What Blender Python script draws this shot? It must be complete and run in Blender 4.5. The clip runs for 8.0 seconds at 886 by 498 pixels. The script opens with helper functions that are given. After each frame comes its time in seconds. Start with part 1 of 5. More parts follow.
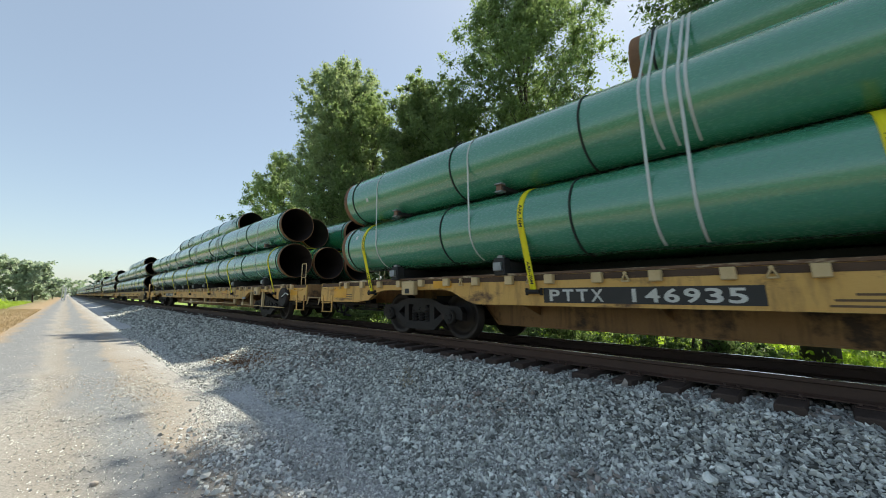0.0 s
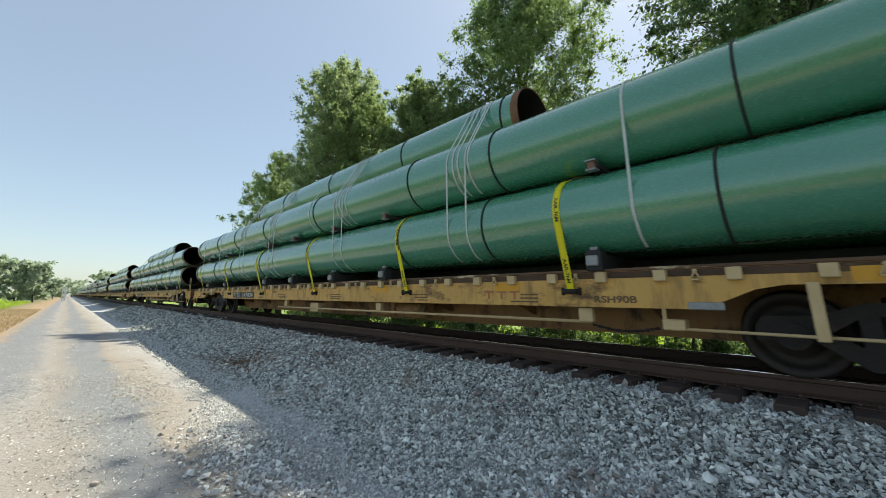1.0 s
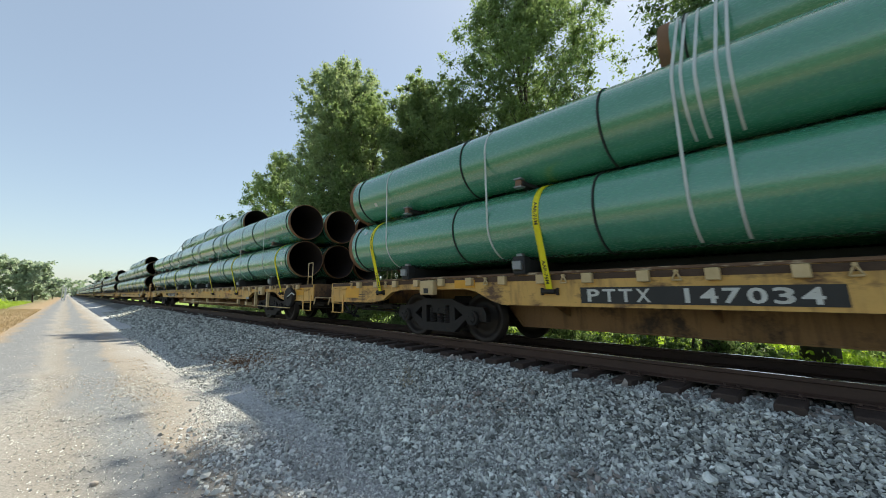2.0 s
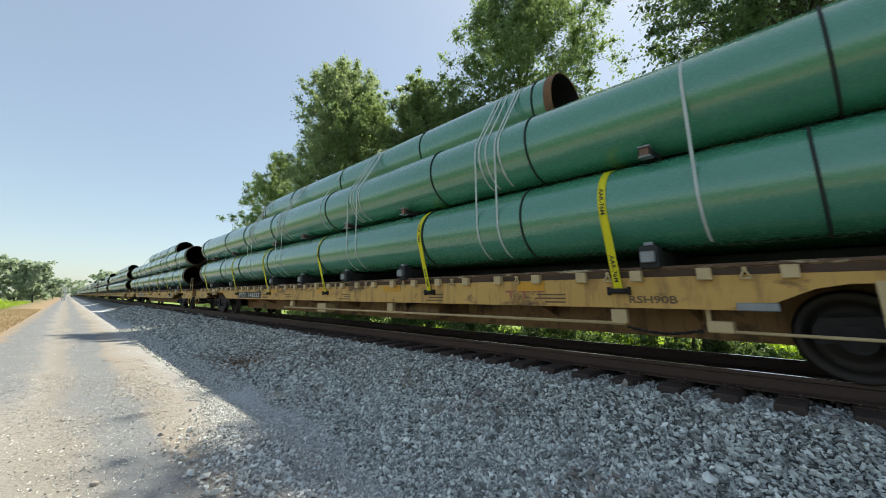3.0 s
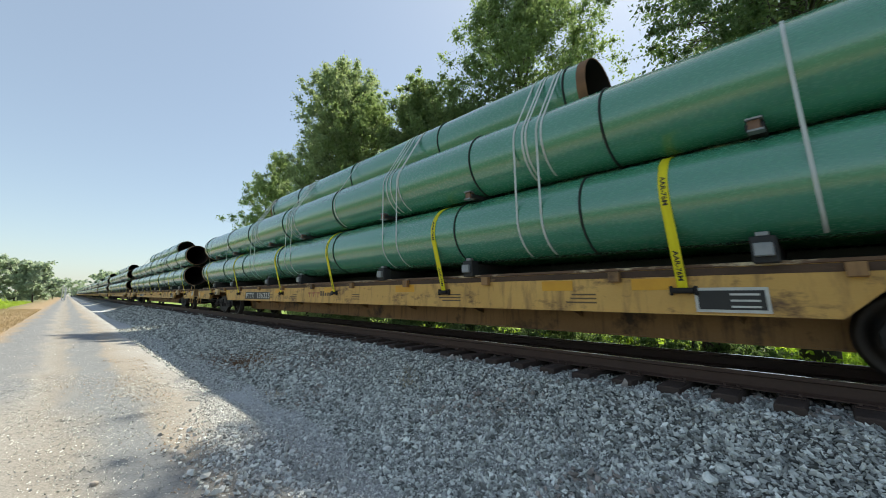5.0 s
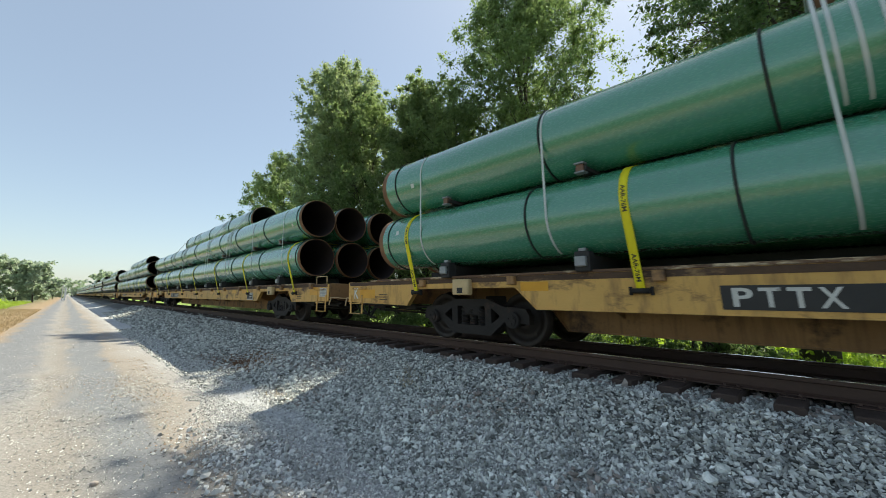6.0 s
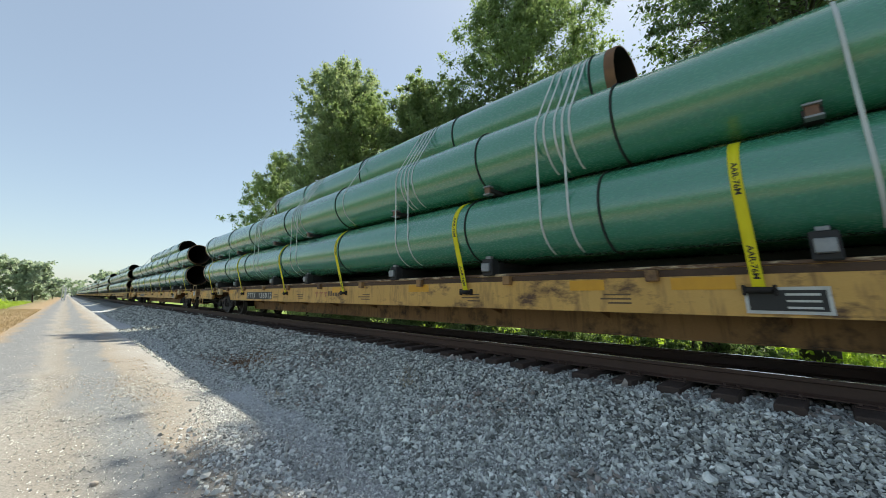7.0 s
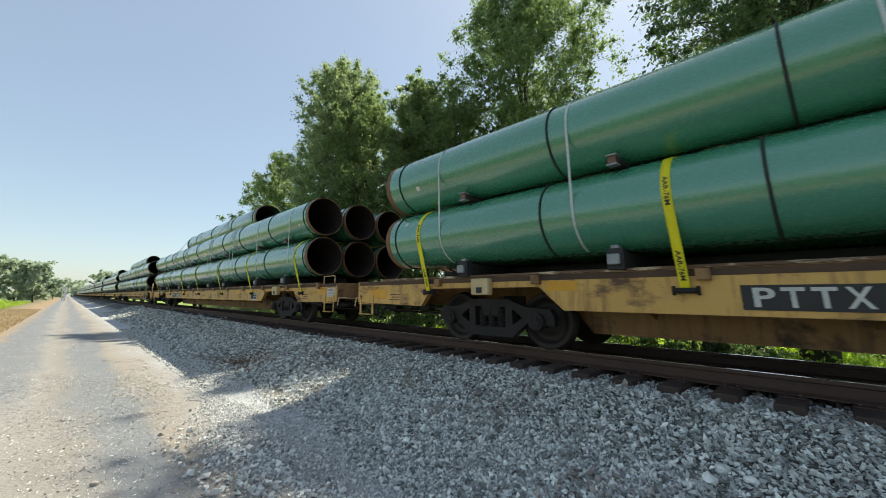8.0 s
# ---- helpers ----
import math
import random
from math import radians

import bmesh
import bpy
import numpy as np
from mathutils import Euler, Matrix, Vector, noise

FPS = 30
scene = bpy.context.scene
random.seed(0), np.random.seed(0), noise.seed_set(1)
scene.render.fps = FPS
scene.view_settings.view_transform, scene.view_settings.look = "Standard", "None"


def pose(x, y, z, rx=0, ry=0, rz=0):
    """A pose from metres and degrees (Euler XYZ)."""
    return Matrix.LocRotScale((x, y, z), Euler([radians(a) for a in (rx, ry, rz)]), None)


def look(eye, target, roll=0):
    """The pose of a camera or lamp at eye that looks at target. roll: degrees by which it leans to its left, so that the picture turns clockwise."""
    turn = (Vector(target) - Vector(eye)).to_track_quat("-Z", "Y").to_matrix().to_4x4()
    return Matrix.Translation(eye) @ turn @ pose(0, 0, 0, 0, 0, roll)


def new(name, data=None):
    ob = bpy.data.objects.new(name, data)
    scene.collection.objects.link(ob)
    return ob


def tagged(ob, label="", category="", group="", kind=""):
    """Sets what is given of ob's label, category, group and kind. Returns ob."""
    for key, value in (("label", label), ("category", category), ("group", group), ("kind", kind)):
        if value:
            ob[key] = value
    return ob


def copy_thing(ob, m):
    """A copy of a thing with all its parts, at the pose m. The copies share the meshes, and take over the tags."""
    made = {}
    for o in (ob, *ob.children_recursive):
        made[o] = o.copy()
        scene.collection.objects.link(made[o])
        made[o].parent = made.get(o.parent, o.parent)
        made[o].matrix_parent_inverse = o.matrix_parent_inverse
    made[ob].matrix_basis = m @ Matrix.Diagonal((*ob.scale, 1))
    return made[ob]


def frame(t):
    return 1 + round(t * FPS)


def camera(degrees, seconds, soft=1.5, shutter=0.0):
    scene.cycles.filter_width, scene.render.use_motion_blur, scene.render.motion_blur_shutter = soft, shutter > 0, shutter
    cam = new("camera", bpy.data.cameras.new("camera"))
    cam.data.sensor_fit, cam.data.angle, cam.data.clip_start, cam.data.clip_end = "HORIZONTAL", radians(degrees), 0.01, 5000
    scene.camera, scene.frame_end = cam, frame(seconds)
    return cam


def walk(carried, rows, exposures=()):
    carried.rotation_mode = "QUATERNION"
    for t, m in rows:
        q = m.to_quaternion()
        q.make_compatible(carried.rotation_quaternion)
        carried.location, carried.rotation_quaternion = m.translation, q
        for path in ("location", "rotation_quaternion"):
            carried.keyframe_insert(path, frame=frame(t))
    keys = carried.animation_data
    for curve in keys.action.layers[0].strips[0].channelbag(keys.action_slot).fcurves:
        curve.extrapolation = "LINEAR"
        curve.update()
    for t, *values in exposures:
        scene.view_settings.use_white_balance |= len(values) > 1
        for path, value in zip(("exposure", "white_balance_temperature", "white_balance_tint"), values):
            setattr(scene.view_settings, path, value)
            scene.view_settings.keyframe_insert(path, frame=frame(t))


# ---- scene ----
cam = camera(99.05, 8.0, soft=0.8, shutter=0.7)
scene.cycles.rolling_shutter_type = "TOP"
scene.cycles.rolling_shutter_duration = 0.06

# the camera stands still beside the gravel road, 0.73 m above the rail tops
EYE = (0.0, 0.0, 0.729)
STILL = Matrix(((0.711, -0.101, -0.696, EYE[0]), (-0.703, -0.085, -0.706, EYE[1]), (0.012, 0.991, -0.132, EYE[2]), (0, 0, 0, 1)))
walk(cam, [(0.0, STILL), (8.0, STILL)], [(0.0, 1.54, 7230, 3), (8.0, 1.54, 7230, 3)])

# ---- light ----
SUN = Vector((0.989, 0.148, 1.595)).normalized()
world = bpy.data.worlds.new("sky")
scene.world = world
world.use_nodes = True
wn = world.node_tree
sky = wn.nodes.new("ShaderNodeTexSky")
sky.sky_type, sky.sun_disc = "NISHITA", False
sky.sun_elevation, sky.sun_rotation = math.asin(SUN.z), math.atan2(SUN.x, SUN.y)
sky.air_density, sky.dust_density, sky.ozone_density, sky.altitude = 1.0, 0.9, 2.0, 50
haze = wn.nodes.new("ShaderNodeMix")          # thin summer haze over the whole sky
haze.data_type = "RGBA"
haze.inputs[0].default_value = 0.40
haze.inputs[7].default_value = (2.75, 3.25, 4.3, 1)
wn.links.new(sky.outputs[0], haze.inputs[6])
wn.links.new(haze.outputs[2], wn.nodes["Background"].inputs[0])
wn.nodes["Background"].inputs[1].default_value = 0.066
lamp = bpy.data.lights.new("sun", "SUN")
lamp.energy, lamp.angle, lamp.color = 2.35, radians(0.6), (1.0, 0.945, 0.865)
sun = new("sun", lamp)
sun.matrix_world = look(SUN * 100, (0, 0, 0))

# ---- materials ----


def surf(name, c1, c2, scale=3.0, rough=0.6, metal=0.0, bump=0.1, fine=40.0, wear=None, wear_scale=1.5, wear_at=0.6, stretch=(1, 1, 1), islands=0.0, spec=0.5, place="Object", drips=None, coat=0.0):
    """A procedural surface: two colours mixed by a broad and a fine noise, optional patches of wear, and fine relief."""
    m = bpy.data.materials.new(name)
    m.use_nodes = True
    t = m.node_tree
    bsdf = t.nodes["Principled BSDF"]
    n = t.nodes.new
    link = t.links.new
    tc = n("ShaderNodeTexCoord")
    info = n("ShaderNodeObjectInfo")
    off = n("ShaderNodeVectorMath")
    off.operation = "MULTIPLY_ADD"
    off.inputs[1].default_value = stretch
    link(tc.outputs[place], off.inputs[0])
    rnd = n("ShaderNodeMath")
    rnd.operation = "MULTIPLY"
    rnd.inputs[1].default_value = 37.0
    link(info.outputs["Random"], rnd.inputs[0])
    link(rnd.outputs[0], off.inputs[2])
    broad = n("ShaderNodeTexNoise")
    broad.inputs["Scale"].default_value, broad.inputs["Detail"].default_value = scale, 5
    tiny = n("ShaderNodeTexNoise")
    tiny.inputs["Scale"].default_value, tiny.inputs["Detail"].default_value = fine, 4
    link(off.outputs[0], broad.inputs["Vector"])
    link(off.outputs[0], tiny.inputs["Vector"])
    mix = n("ShaderNodeMix")
    mix.data_type = "RGBA"
    mix.inputs[6].default_value, mix.inputs[7].default_value = (*c1, 1), (*c2, 1)
    blend = n("ShaderNodeMath")
    blend.operation = "MULTIPLY_ADD"
    blend.inputs[1].default_value, blend.inputs[2].default_value = 0.45, 0.0
    link(tiny.outputs[0], blend.inputs[0])
    add = n("ShaderNodeMath")
    add.operation = "MULTIPLY_ADD"
    add.inputs[1].default_value = 1.9
    link(broad.outputs[0], add.inputs[0])
    link(blend.outputs[0], add.inputs[2])
    sub = n("ShaderNodeMath")
    sub.operation = "SUBTRACT"
    sub.use_clamp = True
    sub.inputs[1].default_value = 0.68
    link(add.outputs[0], sub.inputs[0])
    link(sub.outputs[0], mix.inputs[0])
    col = mix.outputs[2]
    if islands:
        geo = n("ShaderNodeNewGeometry")
        ramp = n("ShaderNodeMapRange")
        ramp.inputs[3].default_value, ramp.inputs[4].default_value = 1.0 - islands, 1.0 + islands
        link(geo.outputs["Random Per Island"], ramp.inputs[0])
        hs = n("ShaderNodeHueSaturation")
        link(ramp.outputs[0], hs.inputs["Value"])
        link(col, hs.inputs["Color"])
        col = hs.outputs[0]
    if wear:
        wn_ = n("ShaderNodeTexNoise")
        wn_.inputs["Scale"].default_value, wn_.inputs["Detail"].default_value, wn_.inputs["Roughness"].default_value = wear_scale, 8, 0.7
        link(off.outputs[0], wn_.inputs["Vector"])
        wr = n("ShaderNodeMapRange")
        wr.inputs[1].default_value, wr.inputs[2].default_value = wear_at, wear_at + 0.12
        link(wn_.outputs[0], wr.inputs[0])
        wm = n("ShaderNodeMix")
        wm.data_type = "RGBA"
        wm.inputs[7].default_value = (*wear, 1)
        link(wr.outputs[0], wm.inputs[0])
        link(col, wm.inputs[6])
        col = wm.outputs[2]
    if drips:
        dv = n("ShaderNodeVectorMath")
        dv.operation = "MULTIPLY"
        dv.inputs[1].default_value = (1.0, 5.5, 0.55)
        link(off.outputs[0], dv.inputs[0])
        dn = n("ShaderNodeTexNoise")
        dn.inputs["Scale"].default_value, dn.inputs["Detail"].default_value, dn.inputs["Roughness"].default_value = 1.6, 7, 0.65
        link(dv.outputs[0], dn.inputs["Vector"])
        dr = n("ShaderNodeMapRange")
        dr.inputs[1].default_value, dr.inputs[2].default_value, dr.inputs[4].default_value = 0.50, 0.74, 0.72
        link(dn.outputs[0], dr.inputs[0])
        dm = n("ShaderNodeMix")
        dm.data_type = "RGBA"
        dm.inputs[7].default_value = (*drips, 1)
        link(dr.outputs[0], dm.inputs[0])
        link(col, dm.inputs[6])
        col = dm.outputs[2]
    link(col, bsdf.inputs["Base Color"])
    rr = n("ShaderNodeMapRange")
    rr.inputs[3].default_value, rr.inputs[4].default_value = max(0.02, rough - 0.12), min(1, rough + 0.12)
    link(tiny.outputs[0], rr.inputs[0])
    link(rr.outputs[0], bsdf.inputs["Roughness"])
    bsdf.inputs["Metallic"].default_value = metal
    bsdf.inputs["Specular IOR Level"].default_value = spec
    bsdf.inputs["Coat Weight"].default_value, bsdf.inputs["Coat Roughness"].default_value, bsdf.inputs["Coat IOR"].default_value = coat, 0.2, 1.7
    if bump:
        b = n("ShaderNodeBump")
        b.inputs["Strength"].default_value, b.inputs["Distance"].default_value = bump, 0.01
        link(tiny.outputs[0], b.inputs["Height"])
        link(b.outputs[0], bsdf.inputs["Normal"])
    return m


def leaf_surf(name, c1, c2, glow):
    """Thin leaves: a matt front and light let through, each leaf a little different."""
    m = bpy.data.materials.new(name)
    m.use_nodes = True
    t = m.node_tree
    n, link = t.nodes.new, t.links.new
    bsdf, out = t.nodes["Principled BSDF"], t.nodes["Material Output"]
    geo = n("ShaderNodeNewGeometry")
    mix = n("ShaderNodeMix")
    mix.data_type = "RGBA"
    mix.inputs[6].default_value, mix.inputs[7].default_value = (*c1, 1), (*c2, 1)
    link(geo.outputs["Random Per Island"], mix.inputs[0])
    link(mix.outputs[2], bsdf.inputs["Base Color"])
    bsdf.inputs["Roughness"].default_value = 0.45
    tr = n("ShaderNodeBsdfTranslucent")
    hs = n("ShaderNodeHueSaturation")
    hs.inputs["Value"].default_value, hs.inputs["Saturation"].default_value, hs.inputs["Hue"].default_value = 1.9, 1.02, 0.485
    link(mix.outputs[2], hs.inputs["Color"])
    link(hs.outputs[0], tr.inputs["Color"])
    sh = n("ShaderNodeMixShader")
    sh.inputs[0].default_value = glow
    link(bsdf.outputs[0], sh.inputs[1])
    link(tr.outputs[0], sh.inputs[2])
    link(sh.outputs[0], out.inputs["Surface"])
    return m


M_PIPE = surf("green_epoxy", (0.042, 0.232, 0.138), (0.058, 0.278, 0.172), scale=0.9, spec=0.9, rough=0.26, coat=0.75, bump=0.04, fine=60, wear=(0.10, 0.20, 0.15), wear_scale=2.2, wear_at=0.66, stretch=(1, 0.35, 1))
M_RUST = surf("rusted_steel", (0.245, 0.125, 0.058), (0.130, 0.068, 0.038), scale=5, rough=0.8, bump=0.3, fine=70)
# rust taken almost to black for the shade inside a pipe
M_BORE = surf("shade_darkened_bore", (0.019, 0.013, 0.013), (0.032, 0.021, 0.019), scale=2, rough=0.85, bump=0.2, fine=50)
M_ROPE = surf("black_rope", (0.012, 0.018, 0.016), (0.02, 0.028, 0.024), scale=8, rough=0.8, bump=0.4, fine=150)
M_WHITE = surf("white_band", (0.62, 0.66, 0.64), (0.50, 0.55, 0.52), scale=3, rough=0.45, bump=0.1, fine=120)
M_YELLOW = surf("yellow_webbing", (0.86, 0.76, 0.015), (0.74, 0.63, 0.012), scale=3, rough=0.6, bump=0.25, fine=220)
M_BLACKINK = surf("black_ink", (0.01, 0.01, 0.01), (0.02, 0.02, 0.02), rough=0.6, bump=0)
M_CAR = surf("yellow_car_paint", (0.68, 0.405, 0.118), (0.55, 0.315, 0.082), scale=1.1, rough=0.6, bump=0.12, fine=45, wear=(0.11, 0.055, 0.027), wear_scale=1.9, wear_at=0.545, stretch=(1, 0.7, 1.5), drips=(0.12, 0.06, 0.028))
M_SILL = surf("stained_brown_paint", (0.36, 0.20, 0.08), (0.24, 0.128, 0.055), scale=0.8, rough=0.7, bump=0.2, fine=35, wear=(0.06, 0.035, 0.022), wear_scale=1.4, wear_at=0.52, drips=(0.05, 0.03, 0.02))
M_DECK = surf("weathered_deck_steel", (0.17, 0.10, 0.06), (0.10, 0.06, 0.04), scale=1.5, rough=0.8, bump=0.3, fine=40)
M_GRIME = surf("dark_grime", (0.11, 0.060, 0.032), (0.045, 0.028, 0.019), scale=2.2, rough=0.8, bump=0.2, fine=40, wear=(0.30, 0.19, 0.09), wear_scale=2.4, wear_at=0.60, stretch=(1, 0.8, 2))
M_EDGE = surf("chipped_deck_edge", (0.16, 0.085, 0.045), (0.09, 0.05, 0.03), scale=1.5, rough=0.7, bump=0.3, fine=40, wear=(0.62, 0.50, 0.33), wear_scale=2.6, wear_at=0.52, stretch=(1, 0.8, 3))
M_PATCH = surf("amber_reflector", (0.72, 0.36, 0.02), (0.60, 0.28, 0.015), scale=4, rough=0.4, bump=0.05, wear=(0.25, 0.13, 0.04), wear_at=0.66)
M_PALEPAINT = surf("pale_tan_paint", (0.62, 0.47, 0.26), (0.50, 0.36, 0.18), scale=5, rough=0.6, bump=0.1, wear=(0.2, 0.11, 0.05), wear_at=0.64)
M_TRUCK = surf("grimy_cast_steel", (0.018, 0.014, 0.012), (0.011, 0.009, 0.008), scale=4, rough=0.75, bump=0.35, fine=30, wear=(0.085, 0.045, 0.03), wear_at=0.60)
M_TREAD = surf("worn_wheel_steel", (0.030, 0.021, 0.017), (0.018, 0.014, 0.012), scale=5, rough=0.6, metal=0.1, bump=0.15)
M_BUNK = surf("dark_rubber", (0.022, 0.022, 0.024), (0.035, 0.034, 0.034), scale=6, rough=0.75, bump=0.2)
M_GALV = surf("grey_galvanised", (0.32, 0.33, 0.34), (0.22, 0.23, 0.24), scale=9, rough=0.5, metal=0.4, bump=0.1)
M_BOLT = surf("brown_oxide_steel", (0.22, 0.12, 0.075), (0.15, 0.08, 0.05), scale=9, rough=0.6, bump=0.2)
M_RAIL = surf("rusty_rail", (0.085, 0.047, 0.034), (0.055, 0.034, 0.026), scale=3, rough=0.75, bump=0.3, fine=30, stretch=(1, 0.3, 1))
M_RAILTOP = surf("polished_rail_head", (0.55, 0.55, 0.56), (0.42, 0.42, 0.43), scale=3, rough=0.25, metal=1.0, bump=0.02, stretch=(1, 0.1, 1))
M_TIE = surf("creosoted_timber", (0.045, 0.030, 0.024), (0.075, 0.052, 0.042), scale=2.5, rough=0.85, bump=0.5, fine=25, stretch=(0.4, 3, 3))
M_STONE = surf("grey_ballast_stone", (0.66, 0.67, 0.63), (0.25, 0.265, 0.25), scale=9, rough=0.85, bump=0.3, fine=60, spec=0.2, islands=0.72)
M_STONEBROWN = surf("rust_stained_stone", (0.27, 0.235, 0.215), (0.35, 0.31, 0.275), scale=6, rough=0.85, bump=0.3, fine=60, islands=0.35)
M_CHIP = surf("pale_road_chip", (0.66, 0.66, 0.635), (0.44, 0.44, 0.425), scale=7, rough=0.85, bump=0.25, fine=70, spec=0.2, islands=0.5)
M_TANCHIP = surf("tan_road_chip", (0.43, 0.31, 0.215), (0.34, 0.26, 0.19), scale=7, rough=0.85, bump=0.25, fine=70, spec=0.2, islands=0.3)
M_BARK = surf("dark_bark", (0.055, 0.045, 0.036), (0.085, 0.070, 0.055), scale=4, rough=0.9, bump=0.8, fine=18, stretch=(3, 3, 0.6))
M_LEAF = leaf_surf("green_leaf", (0.105, 0.168, 0.062), (0.190, 0.262, 0.105), 0.58)
M_LEAFPALE = leaf_surf("pale_green_leaf", (0.145, 0.205, 0.092), (0.245, 0.310, 0.150), 0.58)
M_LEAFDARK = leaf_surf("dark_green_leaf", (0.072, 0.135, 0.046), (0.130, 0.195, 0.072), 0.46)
M_GRASS = leaf_surf("meadow_grass", (0.22, 0.36, 0.045), (0.34, 0.47, 0.07), 0.5)
M_STRAW = leaf_surf("dry_grass", (0.30, 0.23, 0.11), (0.42, 0.33, 0.18), 0.2)
# the haze of distance is mixed into this pale leaf colour
M_FARLEAF = leaf_surf("haze_tinted_far_leaf", (0.27, 0.33, 0.24), (0.33, 0.39, 0.29), 0.6)
M_METALWHITE = surf("white_enamel", (0.75, 0.75, 0.74), (0.66, 0.66, 0.65), rough=0.4, bump=0.05)

# ---- mesh helpers ----


def box(bm, x0, x1, y0, y1, z0, z1, bev=0.0):
    v = [bm.verts.new(p) for p in ((x0, y0, z0), (x1, y0, z0), (x1, y1, z0), (x0, y1, z0), (x0, y0, z1), (x1, y0, z1), (x1, y1, z1), (x0, y1, z1))]
    fs = [bm.faces.new([v[i] for i in f]) for f in ((0, 3, 2, 1), (4, 5, 6, 7), (0, 1, 5, 4), (1, 2, 6, 5), (2, 3, 7, 6), (3, 0, 4, 7))]
    if bev:
        es = list({e for f in fs for e in f.edges})
        bmesh.ops.bevel(bm, geom=es, offset=bev, segments=1, affect="EDGES")


def rod(bm, a, b, r, seg=10, r2=None, smooth=True):
    a, b = Vector(a), Vector(b)
    q = (b - a).to_track_quat("Z", "Y")
    r2 = r if r2 is None else r2
    rings = []
    for p, rad in ((a, r), (b, r2)):
        rings.append([bm.verts.new(p + q @ Vector((rad * math.cos(i * math.tau / seg), rad * math.sin(i * math.tau / seg), 0))) for i in range(seg)])
    for i in range(seg):
        f = bm.faces.new((rings[0][i], rings[0][(i + 1) % seg], rings[1][(i + 1) % seg], rings[1][i]))
        f.smooth = smooth
    bm.faces.new(rings[0][::-1])
    bm.faces.new(rings[1])


def plate(bm, outline, x0, x1):
    """A plate with its outline in y, z, from x0 to x1."""
    a = [bm.verts.new((x0, y, z)) for y, z in outline]
    b = [bm.verts.new((x1, y, z)) for y, z in outline]
    bm.faces.new(a)
    bm.faces.new(b[::-1])
    k = len(a)
    for i in range(k):
        bm.faces.new((a[i], b[i], b[(i + 1) % k], a[(i + 1) % k]))


def lathe(bm, profile, seg, axis="y", centre=(0, 0, 0), smooth=True):
    """Turn a profile of (radius, along) round an axis."""
    rings = []
    for r, s in profile:
        ring = []
        for i in range(seg):
            c, d = r * math.cos(i * math.tau / seg), r * math.sin(i * math.tau / seg)
            p = (c, s, d) if axis == "y" else (s, c, d)
            ring.append(bm.verts.new(Vector(p) + Vector(centre)))
        rings.append(ring)
    for a, b in zip(rings, rings[1:]):
        for i in range(seg):
            f = bm.faces.new((a[i], a[(i + 1) % seg], b[(i + 1) % seg], b[i]))
            f.smooth = smooth


def finish(name, bm, material):
    bmesh.ops.recalc_face_normals(bm, faces=bm.faces)
    me = bpy.data.meshes.new(name)
    bm.to_mesh(me)
    bm.free()
    me.materials.append(material)
    return me


def part(name, bm, material, parent, label="", at=None):
    ob = new(name, bm if isinstance(bm, bpy.types.Mesh) else finish(name, bm, material))
    ob.parent = parent
    if at is not None:
        ob.matrix_basis = at
    if label:
        tagged(ob, label)
    return ob


def thing(name, bm, material, label, category, group="", kind=""):
    return tagged(new(name, finish(name, bm, material)), label, category, group, kind)


def raw(name, verts, faces, material, smooth=False):
    """A mesh from arrays of corners and faces of equal length."""
    me = bpy.data.meshes.new(name)
    verts, faces = np.asarray(verts, np.float32), np.asarray(faces, np.int32)
    k = faces.shape[1]
    me.vertices.add(len(verts))
    me.vertices.foreach_set("co", verts.ravel())
    me.loops.add(faces.size)
    me.loops.foreach_set("vertex_index", faces.ravel())
    me.polygons.add(len(faces))
    me.polygons.foreach_set("loop_start", np.arange(0, faces.size, k, dtype=np.int32))
    me.polygons.foreach_set("use_smooth", np.full(len(faces), smooth))
    me.update(calc_edges=True)
    me.validate()
    me.materials.append(material)
    return me


def letters(text, width, height):
    """The outline of a text as (verts, faces), scaled to a box, in x to the right and y up."""
    cu = bpy.data.curves.new("text", "FONT")
    cu.body = text
    cu.resolution_u = 3
    cu.offset = 0.022
    ob = new("text", cu)
    me = bpy.data.meshes.new_from_object(ob.evaluated_get(bpy.context.evaluated_depsgraph_get()))
    bpy.data.objects.remove(ob)
    co = np.array([v.co for v in me.vertices])
    fs = [tuple(p.vertices) for p in me.polygons]
    lo, hi = co.min(0), co.max(0)
    co = (co - lo) / np.maximum(hi - lo, 1e-6)
    return co[:, :2] * (width, height), fs

# ---- ground, road and track ----
TRACK = 6.075
ROAD = -0.90


def height(x, y):
    """The ground: a flat gravel road, the ballast shoulder up to the sleepers, and the meadow beyond."""
    d = abs(x - TRACK)
    toe = 3.3 + 0.18 * math.sin(y * 0.33 + 1.0) + 0.1 * math.sin(y * 1.1)
    if d < 1.62:
        z = -0.285
    elif d < toe:
        k = (d - 1.62) / (toe - 1.62)
        z = -0.285 + (ROAD + 0.05 + 0.285) * (k ** 0.9)
    else:
        z = ROAD + 0.05 * math.exp(-(d - toe) * 1.6)
    if x < TRACK and d > toe:
        z += 0.012 * noise.noise((x * 0.9, y * 0.5, 0)) + 0.02 * math.exp(-((x - 0.15) / 0.3) ** 2) * 0.6
    if x > TRACK + toe:
        z += 0.06 * noise.noise((x * 0.4, y * 0.4, 3)) - 0.25 * min(1, (x - TRACK - toe) / 6)
    if x < -1.7:
        z += 0.05 * noise.noise((x * 0.6, y * 0.3, 5)) + 0.10 * min(1, (-1.7 - x) / 4)
    return z


